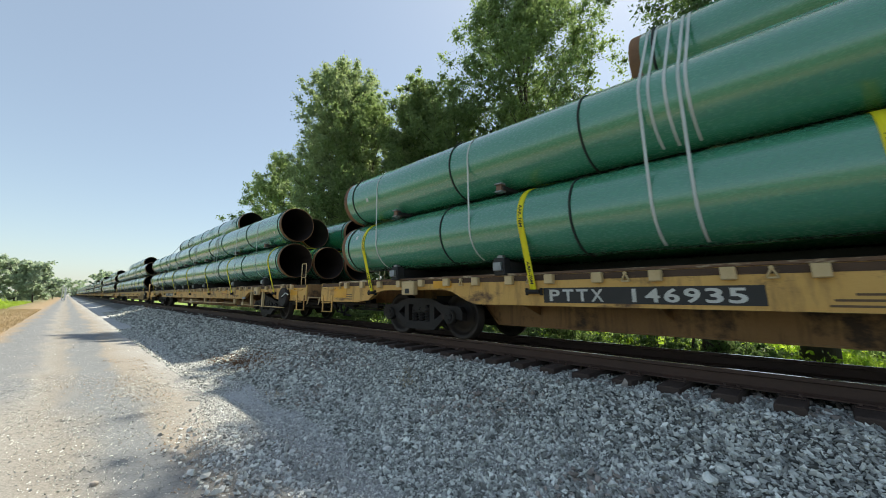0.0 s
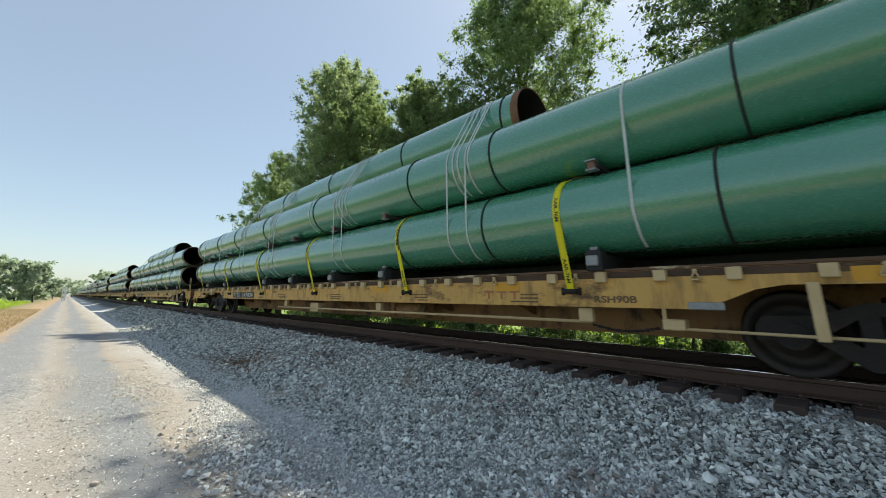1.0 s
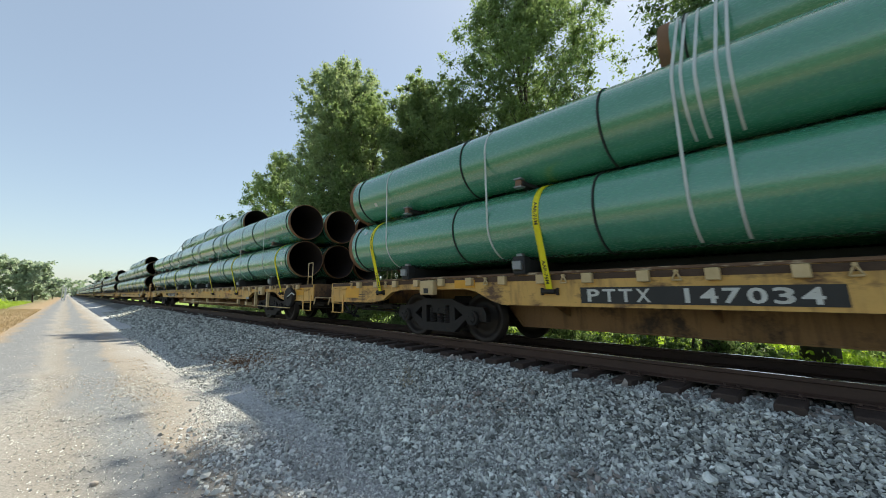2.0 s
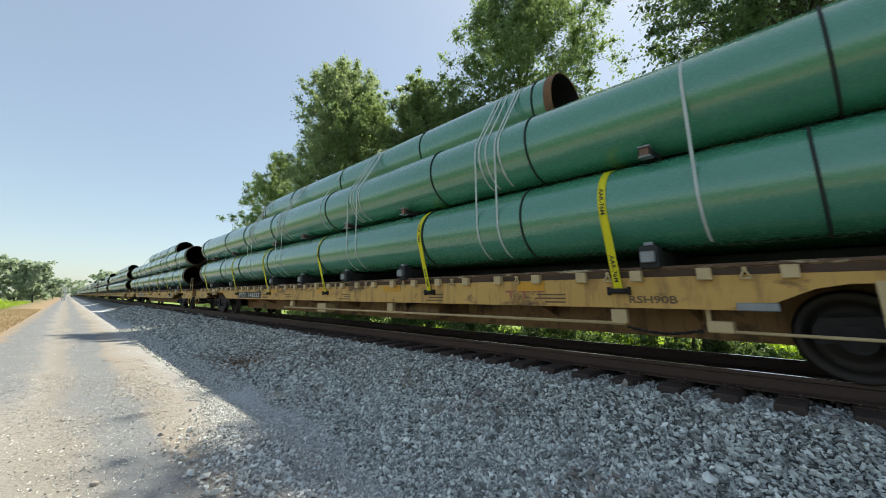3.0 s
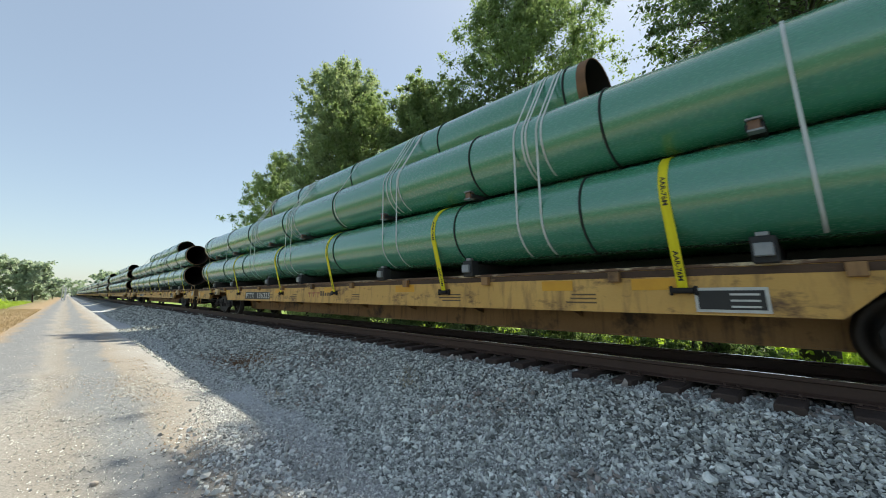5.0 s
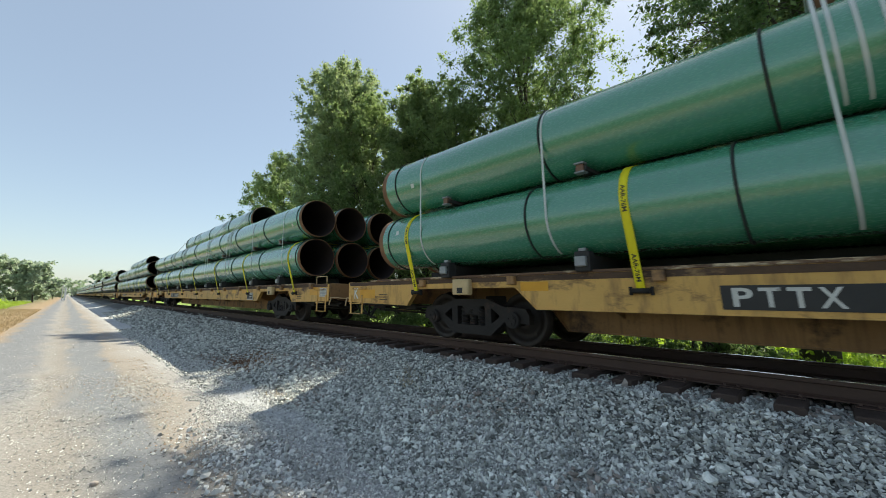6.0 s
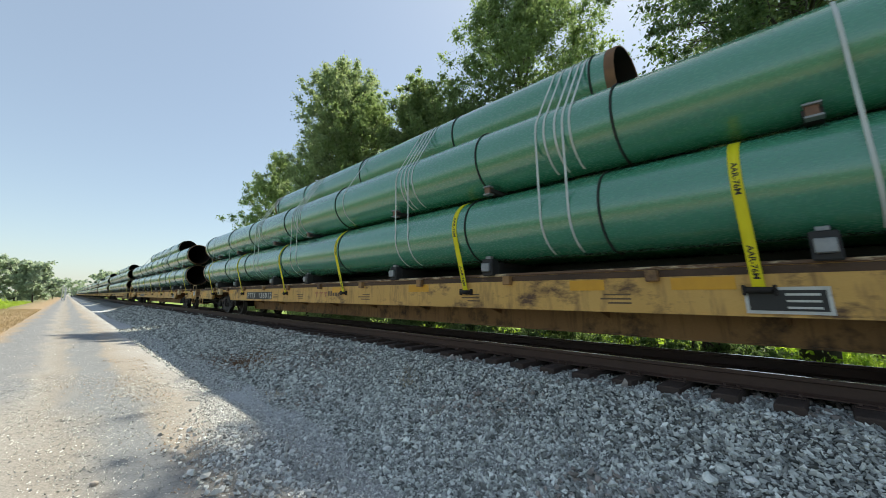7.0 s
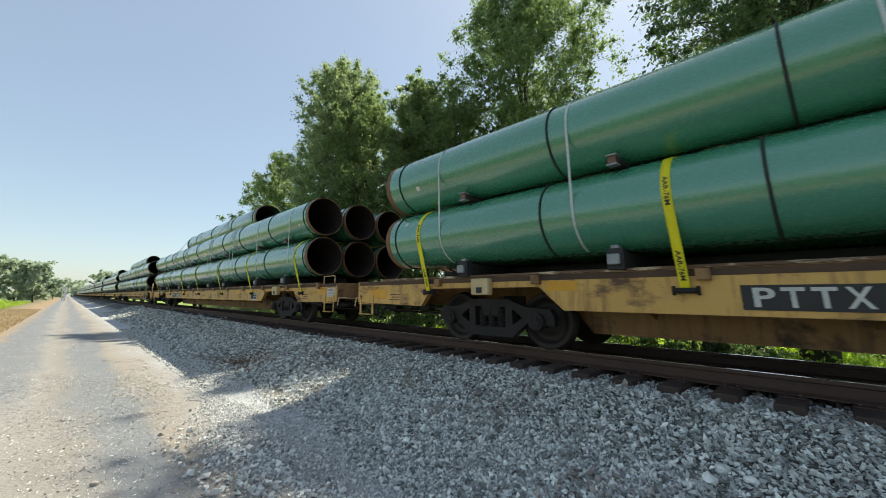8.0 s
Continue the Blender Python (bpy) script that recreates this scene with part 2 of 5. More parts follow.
def ground_surf():
    m = bpy.data.materials.new("gravel_and_meadow")
    m.use_nodes = True
    t = m.node_tree
    n, link = t.nodes.new, t.links.new
    bsdf = t.nodes["Principled BSDF"]
    geo = n("ShaderNodeNewGeometry")
    sep = n("ShaderNodeSeparateXYZ")
    wob = n("ShaderNodeTexNoise")
    wob.inputs["Scale"].default_value, wob.inputs["Detail"].default_value = 1.3, 6
    flat = n("ShaderNodeVectorMath")
    flat.operation = "MULTIPLY"
    flat.inputs[1].default_value = (1.0, 0.35, 1.0)
    link(geo.outputs["Position"], flat.inputs[0])
    link(flat.outputs[0], wob.inputs["Vector"])
    link(geo.outputs["Position"], sep.inputs[0])
    xs = n("ShaderNodeMath")
    xs.operation = "MULTIPLY_ADD"
    xs.inputs[1].default_value = 1.3
    link(wob.outputs[0], xs.inputs[0])
    shift = n("ShaderNodeMath")
    shift.inputs[1].default_value = -0.65
    link(sep.outputs[0], shift.inputs[0])
    link(shift.outputs[0], xs.inputs[2])
    rng = n("ShaderNodeMapRange")
    rng.inputs[1].default_value, rng.inputs[2].default_value = -9.0, 12.0
    link(xs.outputs[0], rng.inputs[0])
    ramp = n("ShaderNodeValToRGB")
    # stops 3.7 to 8.8 are darkened for the shade in gaps between stones
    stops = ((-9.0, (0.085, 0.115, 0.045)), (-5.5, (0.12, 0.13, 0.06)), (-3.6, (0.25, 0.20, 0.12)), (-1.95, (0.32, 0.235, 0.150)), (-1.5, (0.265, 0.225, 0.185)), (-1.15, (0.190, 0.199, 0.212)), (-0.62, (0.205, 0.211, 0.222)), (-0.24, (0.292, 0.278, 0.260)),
             # stops 1.7 to 3.0 are paled to lift the shade on the toe
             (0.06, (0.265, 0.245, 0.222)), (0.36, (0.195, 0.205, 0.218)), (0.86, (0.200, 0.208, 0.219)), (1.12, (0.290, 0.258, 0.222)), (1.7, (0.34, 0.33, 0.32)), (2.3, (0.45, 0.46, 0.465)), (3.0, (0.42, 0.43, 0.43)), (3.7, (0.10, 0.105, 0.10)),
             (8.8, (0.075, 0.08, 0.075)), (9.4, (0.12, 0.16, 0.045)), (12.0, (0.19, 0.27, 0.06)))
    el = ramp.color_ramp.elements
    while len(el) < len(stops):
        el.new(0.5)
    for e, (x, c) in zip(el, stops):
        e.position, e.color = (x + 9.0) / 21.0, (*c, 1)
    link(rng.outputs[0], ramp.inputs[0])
    grit = n("ShaderNodeTexVoronoi")
    grit.inputs["Scale"].default_value = 95
    link(geo.outputs["Position"], grit.inputs["Vector"])
    grit2 = n("ShaderNodeTexNoise")
    grit2.inputs["Scale"].default_value, grit2.inputs["Detail"].default_value = 38, 8
    link(geo.outputs["Position"], grit2.inputs["Vector"])
    grey = n("ShaderNodeSeparateColor")
    link(grit.outputs["Color"], grey.inputs[0])
    val = n("ShaderNodeMath")
    val.operation = "MULTIPLY_ADD"
    val.inputs[1].default_value, val.inputs[2].default_value = 0.30, 0.40
    link(grey.outputs[0], val.inputs[0])
    val2 = n("ShaderNodeMath")
    val2.operation = "MULTIPLY_ADD"
    val2.inputs[1].default_value = 0.90
    link(grit2.outputs[0], val2.inputs[0])
    link(val.outputs[0], val2.inputs[2])
    hs = n("ShaderNodeHueSaturation")
    link(val2.outputs[0], hs.inputs["Value"])
    link(ramp.outputs[0], hs.inputs["Color"])
    link(hs.outputs[0], bsdf.inputs["Base Color"])
    bsdf.inputs["Roughness"].default_value = 0.9
    bsdf.inputs["Specular IOR Level"].default_value = 0.25
    b = n("ShaderNodeBump")
    b.inputs["Strength"].default_value, b.inputs["Distance"].default_value = 0.5, 0.010
    link(val2.outputs[0], b.inputs["Height"])
    link(b.outputs[0], bsdf.inputs["Normal"])
    return m


def ground():
    xs = np.unique(np.round(np.concatenate([np.linspace(-3, 10, 131), -3 - np.geomspace(0.2, 900, 22), 10 + np.geomspace(0.3, 900, 22)]), 4))
    ys = np.unique(np.round(np.concatenate([np.linspace(-4, 14, 121), 14 + np.geomspace(0.25, 1600, 48), -4 - np.geomspace(0.4, 400, 16)]), 4))
    verts = [(x, y, height(x, y)) for y in ys for x in xs]
    k = len(xs)
    i, j = np.meshgrid(np.arange(k - 1), np.arange(len(ys) - 1))
    a = (j * k + i).ravel()
    faces = np.stack([a, a + 1, a + 1 + k, a + k], 1)
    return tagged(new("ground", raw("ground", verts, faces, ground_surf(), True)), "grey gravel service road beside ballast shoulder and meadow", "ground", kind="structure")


ground()


def rail_mesh(y0, y1):
    """Tee rail of 0.18 m height with its top at z = 0."""
    half = [(0.0, 0.0), (0.030, 0.0), (0.036, -0.006), (0.037, -0.038), (0.010, -0.050), (0.009, -0.145), (0.030, -0.158), (0.075, -0.168), (0.076, -0.180)]
    outline = half[1:] + [(-x, z) for x, z in half[:0:-1]]
    bm = bmesh.new()
    cuts = [y0, -2, 0, 2, 4, 8, 16, 40, 120, y1]
    rings = [[bm.verts.new((x, y, z)) for x, z in outline] for y in cuts]
    k = len(outline)
    for a, b in zip(rings, rings[1:]):
        for i in range(k):
            bm.faces.new((a[i], b[i], b[(i + 1) % k], a[(i + 1) % k]))
    return finish("rail", bm, M_RAIL)


def track():
    base = tagged(new("railway_track"), "single railway track of rusty rails on dark timber sleepers", "railway track", kind="structure")
    base.location = (TRACK, 0, 0)
    me = rail_mesh(-60, 900)
    bm = bmesh.new()
    box(bm, -0.026, 0.026, -60, 900, 0.0005, 0.0025)
    top = finish("running_surface", bm, M_RAILTOP)
    for side in (-0.752, 0.752):
        r = part("rail", me, None, base, "rusty steel rail with a polished head", Matrix.Translation((side, 0, 0)))
        part("running_surface", top, None, r, "bright polished running surface")
    # sleepers every 0.495 m, with tie plates under the rails
    bm = bmesh.new()
    box(bm, -1.30, 1.30, -0.114, 0.114, -0.36, -0.187, 0.012)
    tie = finish("sleeper", bm, M_TIE)
    bm = bmesh.new()
    box(bm, -0.17, 0.15, -0.095, 0.095, -0.189, -0.176, 0.004)
    for dy in (-0.06, 0.06):
        for dx in (-0.10, 0.10):
            box(bm, dx - 0.014, dx + 0.014, dy - 0.012, dy + 0.012, -0.178, -0.150)
    pl = finish("tie_plate", bm, M_RAIL)
    for i in range(-14, 150):
        y = i * 0.495 + 0.33
        s = part("sleeper", tie, None, base, at=pose(random.uniform(-0.04, 0.04), y + random.uniform(-0.02, 0.02), random.uniform(-0.008, 0.004), 0, 0, random.uniform(-0.6, 0.6)))
        if -4 < y < 14:
            for side in (-0.752, 0.752):
                part("tie_plate", pl, None, s, at=Matrix.Translation((side, 0, 0)))
    return base


track()

# ---- the train ----
SPEED, PITCH_CAR, FRONT5 = 14.346, 28.28, 2.927 + 14.346 * 6.5
R_PIPE, ROW1, ROW2, ROW3, GAP = 0.532, 1.869, 2.995, 3.905, 1.113
LONG = 24.7
movers = []          # everything that the train carries: (object, pose on the train)
spinners = []        # wheel sets


def ride(ob, m):
    ob.matrix_basis = m
    movers.append((ob, m))
    return ob


def pipe(long, rings, stickers, seg=72):
    """A hollow line pipe along y from 0, its ends bare steel, with rope rings round it."""
    base = tagged(new("pipe"), "large green epoxy-coated steel line pipe with bare rusty ends", "pipe", "pipes on the flatcars")
    bm = bmesh.new()
    lathe(bm, [(R_PIPE, 0.14), (R_PIPE, 0.9), (R_PIPE, long / 2), (R_PIPE, long - 0.9), (R_PIPE, long - 0.14)], seg)
    part("coating", bm, M_PIPE, base, "green epoxy coating")
    for y0, y1 in ((0.0, 0.14), (long, long - 0.14)):
        bm = bmesh.new()
        s = 1 if y1 > y0 else -1
        lathe(bm, [(R_PIPE - 0.02, y0 + s * 0.012), (R_PIPE - 0.02, y0 + s * 0.004), (R_PIPE - 0.012, y0), (R_PIPE - 0.006, y0), (R_PIPE - 0.003, y0 + s * 0.02), (R_PIPE - 0.003, y1 + s * 0.002)], seg)
        part("bare_end", bm, M_RUST, base, "bare rusty steel end with a bevelled rim")
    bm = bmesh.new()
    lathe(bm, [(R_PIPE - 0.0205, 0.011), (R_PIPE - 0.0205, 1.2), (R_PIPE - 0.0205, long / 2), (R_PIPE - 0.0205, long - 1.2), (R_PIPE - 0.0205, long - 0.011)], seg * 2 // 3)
    part("bore", bm, M_BORE, base, "rusty inside of the pipe, its shade put into the near-black colour")
    for y in rings:
        bm = bmesh.new()
        k = 6
        lathe(bm, [(R_PIPE + 0.006 + 0.013 * math.cos(a * math.tau / k), y + 0.016 * math.sin(a * math.tau / k)) for a in range(k + 1)], 48)
        bmesh.ops.remove_doubles(bm, verts=bm.verts, dist=0.0005)
        part("rope_ring", bm, M_ROPE, base, "black rope spacer ring")
    for y, deg in stickers:
        bm = bmesh.new()
        a0 = radians(deg)
        g = [[bm.verts.new(((R_PIPE + 0.0025) * math.cos(a0 + 0.078 * i), y + 0.043 * j, (R_PIPE + 0.0025) * math.sin(a0 + 0.078 * i))) for i in (-1, 0, 1)] for j in (-1, 1)]
        for i in (0, 1):
            bm.faces.new((g[0][i], g[0][i + 1], g[1][i + 1], g[1][i]))
        part("sticker", bm, M_WHITE, base, "small white paper sticker")
    return base


def hull(circles, extra=()):
    """The taut loop round circles in x, z: the convex hull of points on them."""
    pts = list(extra)
    for cx, cz in circles:
        pts += [(cx + (R_PIPE + 0.004) * math.cos(i * math.tau / 56), cz + (R_PIPE + 0.004) * math.sin(i * math.tau / 56)) for i in range(56)]
    pts = sorted(set(pts))

    def chain(seq):
        out = []
        for p in seq:
            while len(out) > 1 and (out[-1][0] - out[-2][0]) * (p[1] - out[-2][1]) - (out[-1][1] - out[-2][1]) * (p[0] - out[-2][0]) <= 0:
                out.pop()
            out.append(p)
        return out[:-1]
    return chain(pts) + chain(pts[::-1])


def ribbon(path, width, thick, closed=True):
    """A strap of that width in y, laid along a path in x, z that runs counter-clockwise."""
    bm = bmesh.new()
    k = len(path)
    rows = []
    for i, (x, z) in enumerate(path):
        a = path[i - 1] if closed or i else path[i]
        b = path[(i + 1) % k] if closed or i < k - 1 else path[i]
        tx, tz = b[0] - a[0], b[1] - a[1]
        s = math.hypot(tx, tz) or 1
        nx, nz = tz / s * thick, -tx / s * thick
        rows.append([bm.verts.new(p) for p in ((x, -width / 2, z), (x, width / 2, z), (x + nx, width / 2, z + nz), (x + nx, -width / 2, z + nz))])
    for i in range(k if closed else k - 1):
        a, b = rows[i], rows[(i + 1) % k]
        for j in range(4):
            f = bm.faces.new((a[j], a[(j + 1) % 4], b[(j + 1) % 4], b[j]))
            f.smooth = j in (0, 2)
    return bm


ROWS1 = [(-GAP, ROW1), (0, ROW1), (GAP, ROW1)]
ROWS2 = [(-GAP, ROW2), (0, ROW2), (GAP, ROW2)]
TOP = [(-GAP / 2, ROW3)]


def band(circles, label):
    loop = hull(circles)
    low = min(z for x, z in circles) - R_PIPE * 0.955
    path = [p for p in loop if p[1] > low]
    k = max(range(len(path)), key=lambda i: math.dist(path[i - 1], path[i]) if path[i][1] < low + 0.3 else 0)
    return thing("banding_strap", ribbon(path[k:] + path[:k], 0.034, 0.003, False), M_WHITE, label, "strap", "white banding straps")


def yellow_strap():
    base = tagged(new("tie_down_strap"), "yellow webbing tie-down strap over green pipes, hooked to the deck side", "strap", "yellow tie-down straps")
    loop = hull(ROWS1, [(-1.40, 0.86), (1.40, 0.86)])
    i = loop.index((1.40, 0.86))
    path = loop[i:] + loop[:i]                       # from the far side over the top to the near side
    part("webbing", ribbon(path, 0.10, 0.004, False), M_YELLOW, base)
    for x in (-1.40, 1.40):
        bm = bmesh.new()
        s = -1 if x < 0 else 1
        rod(bm, (x + s * 0.02, -0.10, 0.85), (x + s * 0.02, 0.10, 0.85), 0.032)
        box(bm, x - 0.02, x + 0.045, -0.13, -0.10, 0.80, 0.90, 0.006)
        box(bm, x - 0.02, x + 0.045, 0.10, 0.13, 0.80, 0.90, 0.006)
        part("winch", bm, M_TRUCK, base, "dark steel strap winch")
    # printed marks that follow the webbing
    run = [0.0]
    for a, b in zip(path, path[1:]):
        run.append(run[-1] + math.hypot(b[0] - a[0], b[1] - a[1]))
    run = np.array(run)
    px_, pz_ = np.array([p[0] for p in path]), np.array([p[1] for p in path])
    co, fs = letters("AAR-76M", 0.33, 0.055)
    for end in (0.10, 0.92):
        s = run[-1] - end - 0.33 + co[:, 0]
        x, z = np.interp(s, run, px_), np.interp(s, run, pz_)
        e = 0.01
        dx, dz = np.interp(s + e, run, px_) - np.interp(s - e, run, px_), np.interp(s + e, run, pz_) - np.interp(s - e, run, pz_)
        L = np.hypot(dx, dz) + 1e-9
        v = np.stack([x + dz / L * 0.0065, -(co[:, 1] - 0.0275), z - dx / L * 0.0065], 1)
        me = bpy.data.meshes.new("printed_mark")
        me.from_pydata([tuple(p) for p in v], [], fs)
        me.materials.append(M_BLACKINK)
        part("printed_mark", me, None, base, "black printed lettering")
    return base


def bunk():
    """A padded cross beam on the deck with end stops."""
    base = tagged(new("pipe_bunk"), "dark rubber-padded cross beam with grey end stops on the flatcar deck", "bunk", "pipe bunks")
    bm = bmesh.new()
    box(bm, -1.30, 1.30, -0.09, 0.09, 1.10, 1.325, 0.01)
    part("beam", bm, M_BUNK, base)
    for s in (-1, 1):
        bm = bmesh.new()
        box(bm, min(s * 1.30, s * 1.47), max(s * 1.30, s * 1.47), -0.10, 0.10, 1.10, 1.36, 0.012)
        e = part("end_stop", bm, M_BUNK, base, "dark steel end stop")
        bm = bmesh.new()
        box(bm, min(s * 1.47, s * 1.53), max(s * 1.47, s * 1.53), -0.075, 0.075, 1.16, 1.29, 0.01)
        part("face_plate", bm, M_GALV, e, "pale grey bolted face plate")
        bm = bmesh.new()
        box(bm, min(s * 1.36, s * 1.44), max(s * 1.36, s * 1.44), -0.05, 0.05, 1.36, 1.405, 0.006)
        part("bolt_head", bm, M_GALV, e, "bright bolt head")
    return base


def spacer():
    """A steel cross beam between the two rows of pipes."""
    base = tagged(new("spacer_beam"), "brown steel spacer beam between two rows of green pipes", "spacer", "pipe spacers")
    bm = bmesh.new()
    box(bm, -1.50, 1.50, -0.075, 0.075, ROW1 + R_PIPE + 0.002, ROW2 - R_PIPE - 0.002, 0.004)
    part("beam", bm, M_BUNK, base)
    mid = (ROW1 + ROW2) / 2
    for s in (-1, 1):
        bm = bmesh.new()
        box(bm, min(s * 1.40, s * 1.53), max(s * 1.40, s * 1.53), -0.05, 0.05, mid - 0.055, mid + 0.055, 0.006)
        e = part("end_block", bm, M_BOLT, base, "brown oxide end block")
        bm = bmesh.new()
        for z in (mid + 0.058, mid - 0.062):
            box(bm, min(s * 1.45, s * 1.56), max(s * 1.45, s * 1.56), -0.075, 0.06, z - 0.01, z + 0.012, 0.003)
        part("clamp_lip", bm, M_GALV, e, "bright worn steel lips")
    return base


def truck():
    """A two-axle freight truck, its centre at the origin; wheel sets turn on it."""
    base = new("truck")
    tagged(base, "grimy cast steel two-axle truck")
    for s in (-1, 1):
        x0, x1 = (s * 0.98, s * 1.10) if s > 0 else (s * 1.10, s * 0.98)
        bm = bmesh.new()
        top = [(-1.16, 0.50), (-1.10, 0.60), (-0.70, 0.62), (-0.36, 0.74), (0.36, 0.74), (0.70, 0.62), (1.10, 0.60), (1.16, 0.50)]
        plate(bm, [(-1.16, 0.36), *top, (1.16, 0.36), (0.72, 0.40), (0.40, 0.62), (-0.40, 0.62), (-0.72, 0.40)], x0, x1)
        plate(bm, [(-0.78, 0.44), (-0.42, 0.15), (0.42, 0.15), (0.80, 0.42), (0.74, 0.52), (0.36, 0.30), (-0.36, 0.30), (-0.74, 0.52)], x0, x1)
        for y in (-0.44, 0.31):
            box(bm, x0, x1, y, y + 0.13, 0.25, 0.66)
        f = part("side_frame", bm, M_TRUCK, base)
        for i, y in enumerate((-0.19, 0.0, 0.19)):
            bm = bmesh.new()
            prof = []
            for k in range(13):
                prof.append((0.078 if k % 2 else 0.058, 0.29 + k * 0.024))
            lathe2(bm, prof, 14, (s * 1.02, y, 0))
            part("coil_spring", bm, M_TRUCK, f)
        for y in (-0.885, 0.885):
            bm = bmesh.new()
            rod(bm, (s * 1.05, y, 0.42), (s * 1.17, y, 0.42), 0.125, 20)
            rod(bm, (s * 1.17, y, 0.42), (s * 1.19, y, 0.42), 0.085, 16)
            for k in range(3):
                a = k * math.tau / 3 + 0.4
                rod(bm, (s * 1.19, y + 0.05 * math.cos(a), 0.42 + 0.05 * math.sin(a)), (s * 1.205, y + 0.05 * math.cos(a), 0.42 + 0.05 * math.sin(a)), 0.016, 6)
            part("bearing", bm, M_TRUCK, f, "round axle bearing with end cap bolts")
    bm = bmesh.new()
    box(bm, -1.08, 1.08, -0.20, 0.20, 0.46, 0.66, 0.02)
    box(bm, -0.40, 0.40, -0.24, 0.24, 0.64, 0.80, 0.02)
    part("bolster", bm, M_TRUCK, base)
    # added dark plates behind the springs, so that no light shows through
    for s in (-1, 1):
        bm = bmesh.new()
        box(bm, s * 0.94 - 0.03, s * 0.94 + 0.03, -0.34, 0.34, 0.22, 0.64, 0.01)
        part("wear_plate", bm, M_TRUCK, base)
    for y in (-0.43, 0.43):
        bm = bmesh.new()
        rod(bm, (-0.85, y, 0.40), (0.85, y, 0.40), 0.05, 8)
        for s in (-1, 1):
            box(bm, s * 0.75 - 0.06, s * 0.75 + 0.06, y - 0.06, y + 0.06, 0.28, 0.54, 0.01)
        part("brake_beam", bm, M_TRUCK, base)
    return base


def lathe2(bm, profile, seg, centre):
    """Turn a profile of (radius, height) round an upright axis."""
    rings = [[bm.verts.new((centre[0] + r * math.cos(i * math.tau / seg), centre[1] + r * math.sin(i * math.tau / seg), centre[2] + z)) for i in range(seg)] for r, z in profile]
    for a, b in zip(rings, rings[1:]):
        for i in range(seg):
            bm.faces.new((a[i], a[(i + 1) % seg], b[(i + 1) % seg], b[i]))


def wheel_set():
    """Two flanged wheels of 0.84 m on an axle along x."""
    bm = bmesh.new()
    rod(bm, (-0.98, 0, 0), (0.98, 0, 0), 0.085, 16)
    for s in (-1, 1):
        prof = [(0.10, 0.66), (0.16, 0.66), (0.22, 0.715), (0.335, 0.73), (0.345, 0.685), (0.445, 0.685), (0.448, 0.705), (0.425, 0.722), (0.420, 0.825), (0.405, 0.83), (0.335, 0.83), (0.325, 0.77), (0.22, 0.76), (0.16, 0.85), (0.10, 0.85)]
        lathe(bm, [(r, s * x) for r, x in prof], 48, "x")
        for k in range(2):
            a = k * math.pi
            rod(bm, (s * 0.765, 0.28 * math.cos(a), 0.28 * math.sin(a)), (s * 0.78, 0.28 * math.cos(a), 0.28 * math.sin(a)), 0.025, 8)
    return finish("wheel_set", bm, M_TREAD)


def writing(name, text, y, z, width, height, material, parent, label, x=-1.392):
    """Lettering on the near side of a car, read from outside, its left end at y."""
    co, fs = letters(text, width, height)
    me = bpy.data.meshes.new(name)
    me.from_pydata([(x, y - a, z + b) for a, b in co], [], fs)
    me.materials.append(material)
    return part(name, me, None, parent, label)


M_WHITEPAINT = surf("chalky_white_paint", (0.62, 0.62, 0.58), (0.48, 0.47, 0.43), scale=8, rough=0.7, bump=0.05, wear=(0.12, 0.10, 0.08), wear_scale=5, wear_at=0.62)
M_BLUE = surf("pale_blue_paint", (0.22, 0.40, 0.58), (0.16, 0.32, 0.50), scale=8, rough=0.6, bump=0.05)
M_PLATEBLACK = surf("black_number_panel", (0.016, 0.016, 0.016), (0.03, 0.028, 0.026), scale=3, rough=0.6, bump=0.1, wear=(0.10, 0.065, 0.035), wear_scale=3, wear_at=0.68)
M_DARKINK = surf("faded_dark_paint", (0.10, 0.06, 0.03), (0.16, 0.10, 0.05), scale=8, rough=0.7, bump=0.05)
M_REDINK = surf("faded_red_paint", (0.36, 0.10, 0.06), (0.42, 0.18, 0.09), scale=8, rough=0.7, bump=0.05)
FAR_END = 24.9                                  # front and back of a car mirror about y = 12.45


def flip(pts):
    return [(FAR_END - y, z) for y, z in pts]


def strip(bm, path, x0, x1, thick):
    """A flange along a path in y, z."""
    for (ya, za), (yb, zb) in zip(path, path[1:]):
        v = [bm.verts.new(p) for p in ((x0, ya, za), (x1, ya, za), (x1, yb, zb), (x0, yb, zb), (x0, ya, za + thick), (x1, ya, za + thick), (x1, yb, zb + thick), (x0, yb, zb + thick))]
        for f in ((0, 3, 2, 1), (4, 5, 6, 7), (0, 1, 5, 4), (1, 2, 6, 5), (2, 3, 7, 6), (3, 0, 4, 7)):
            bm.faces.new([v[i] for i in f])


WHEELS = wheel_set()


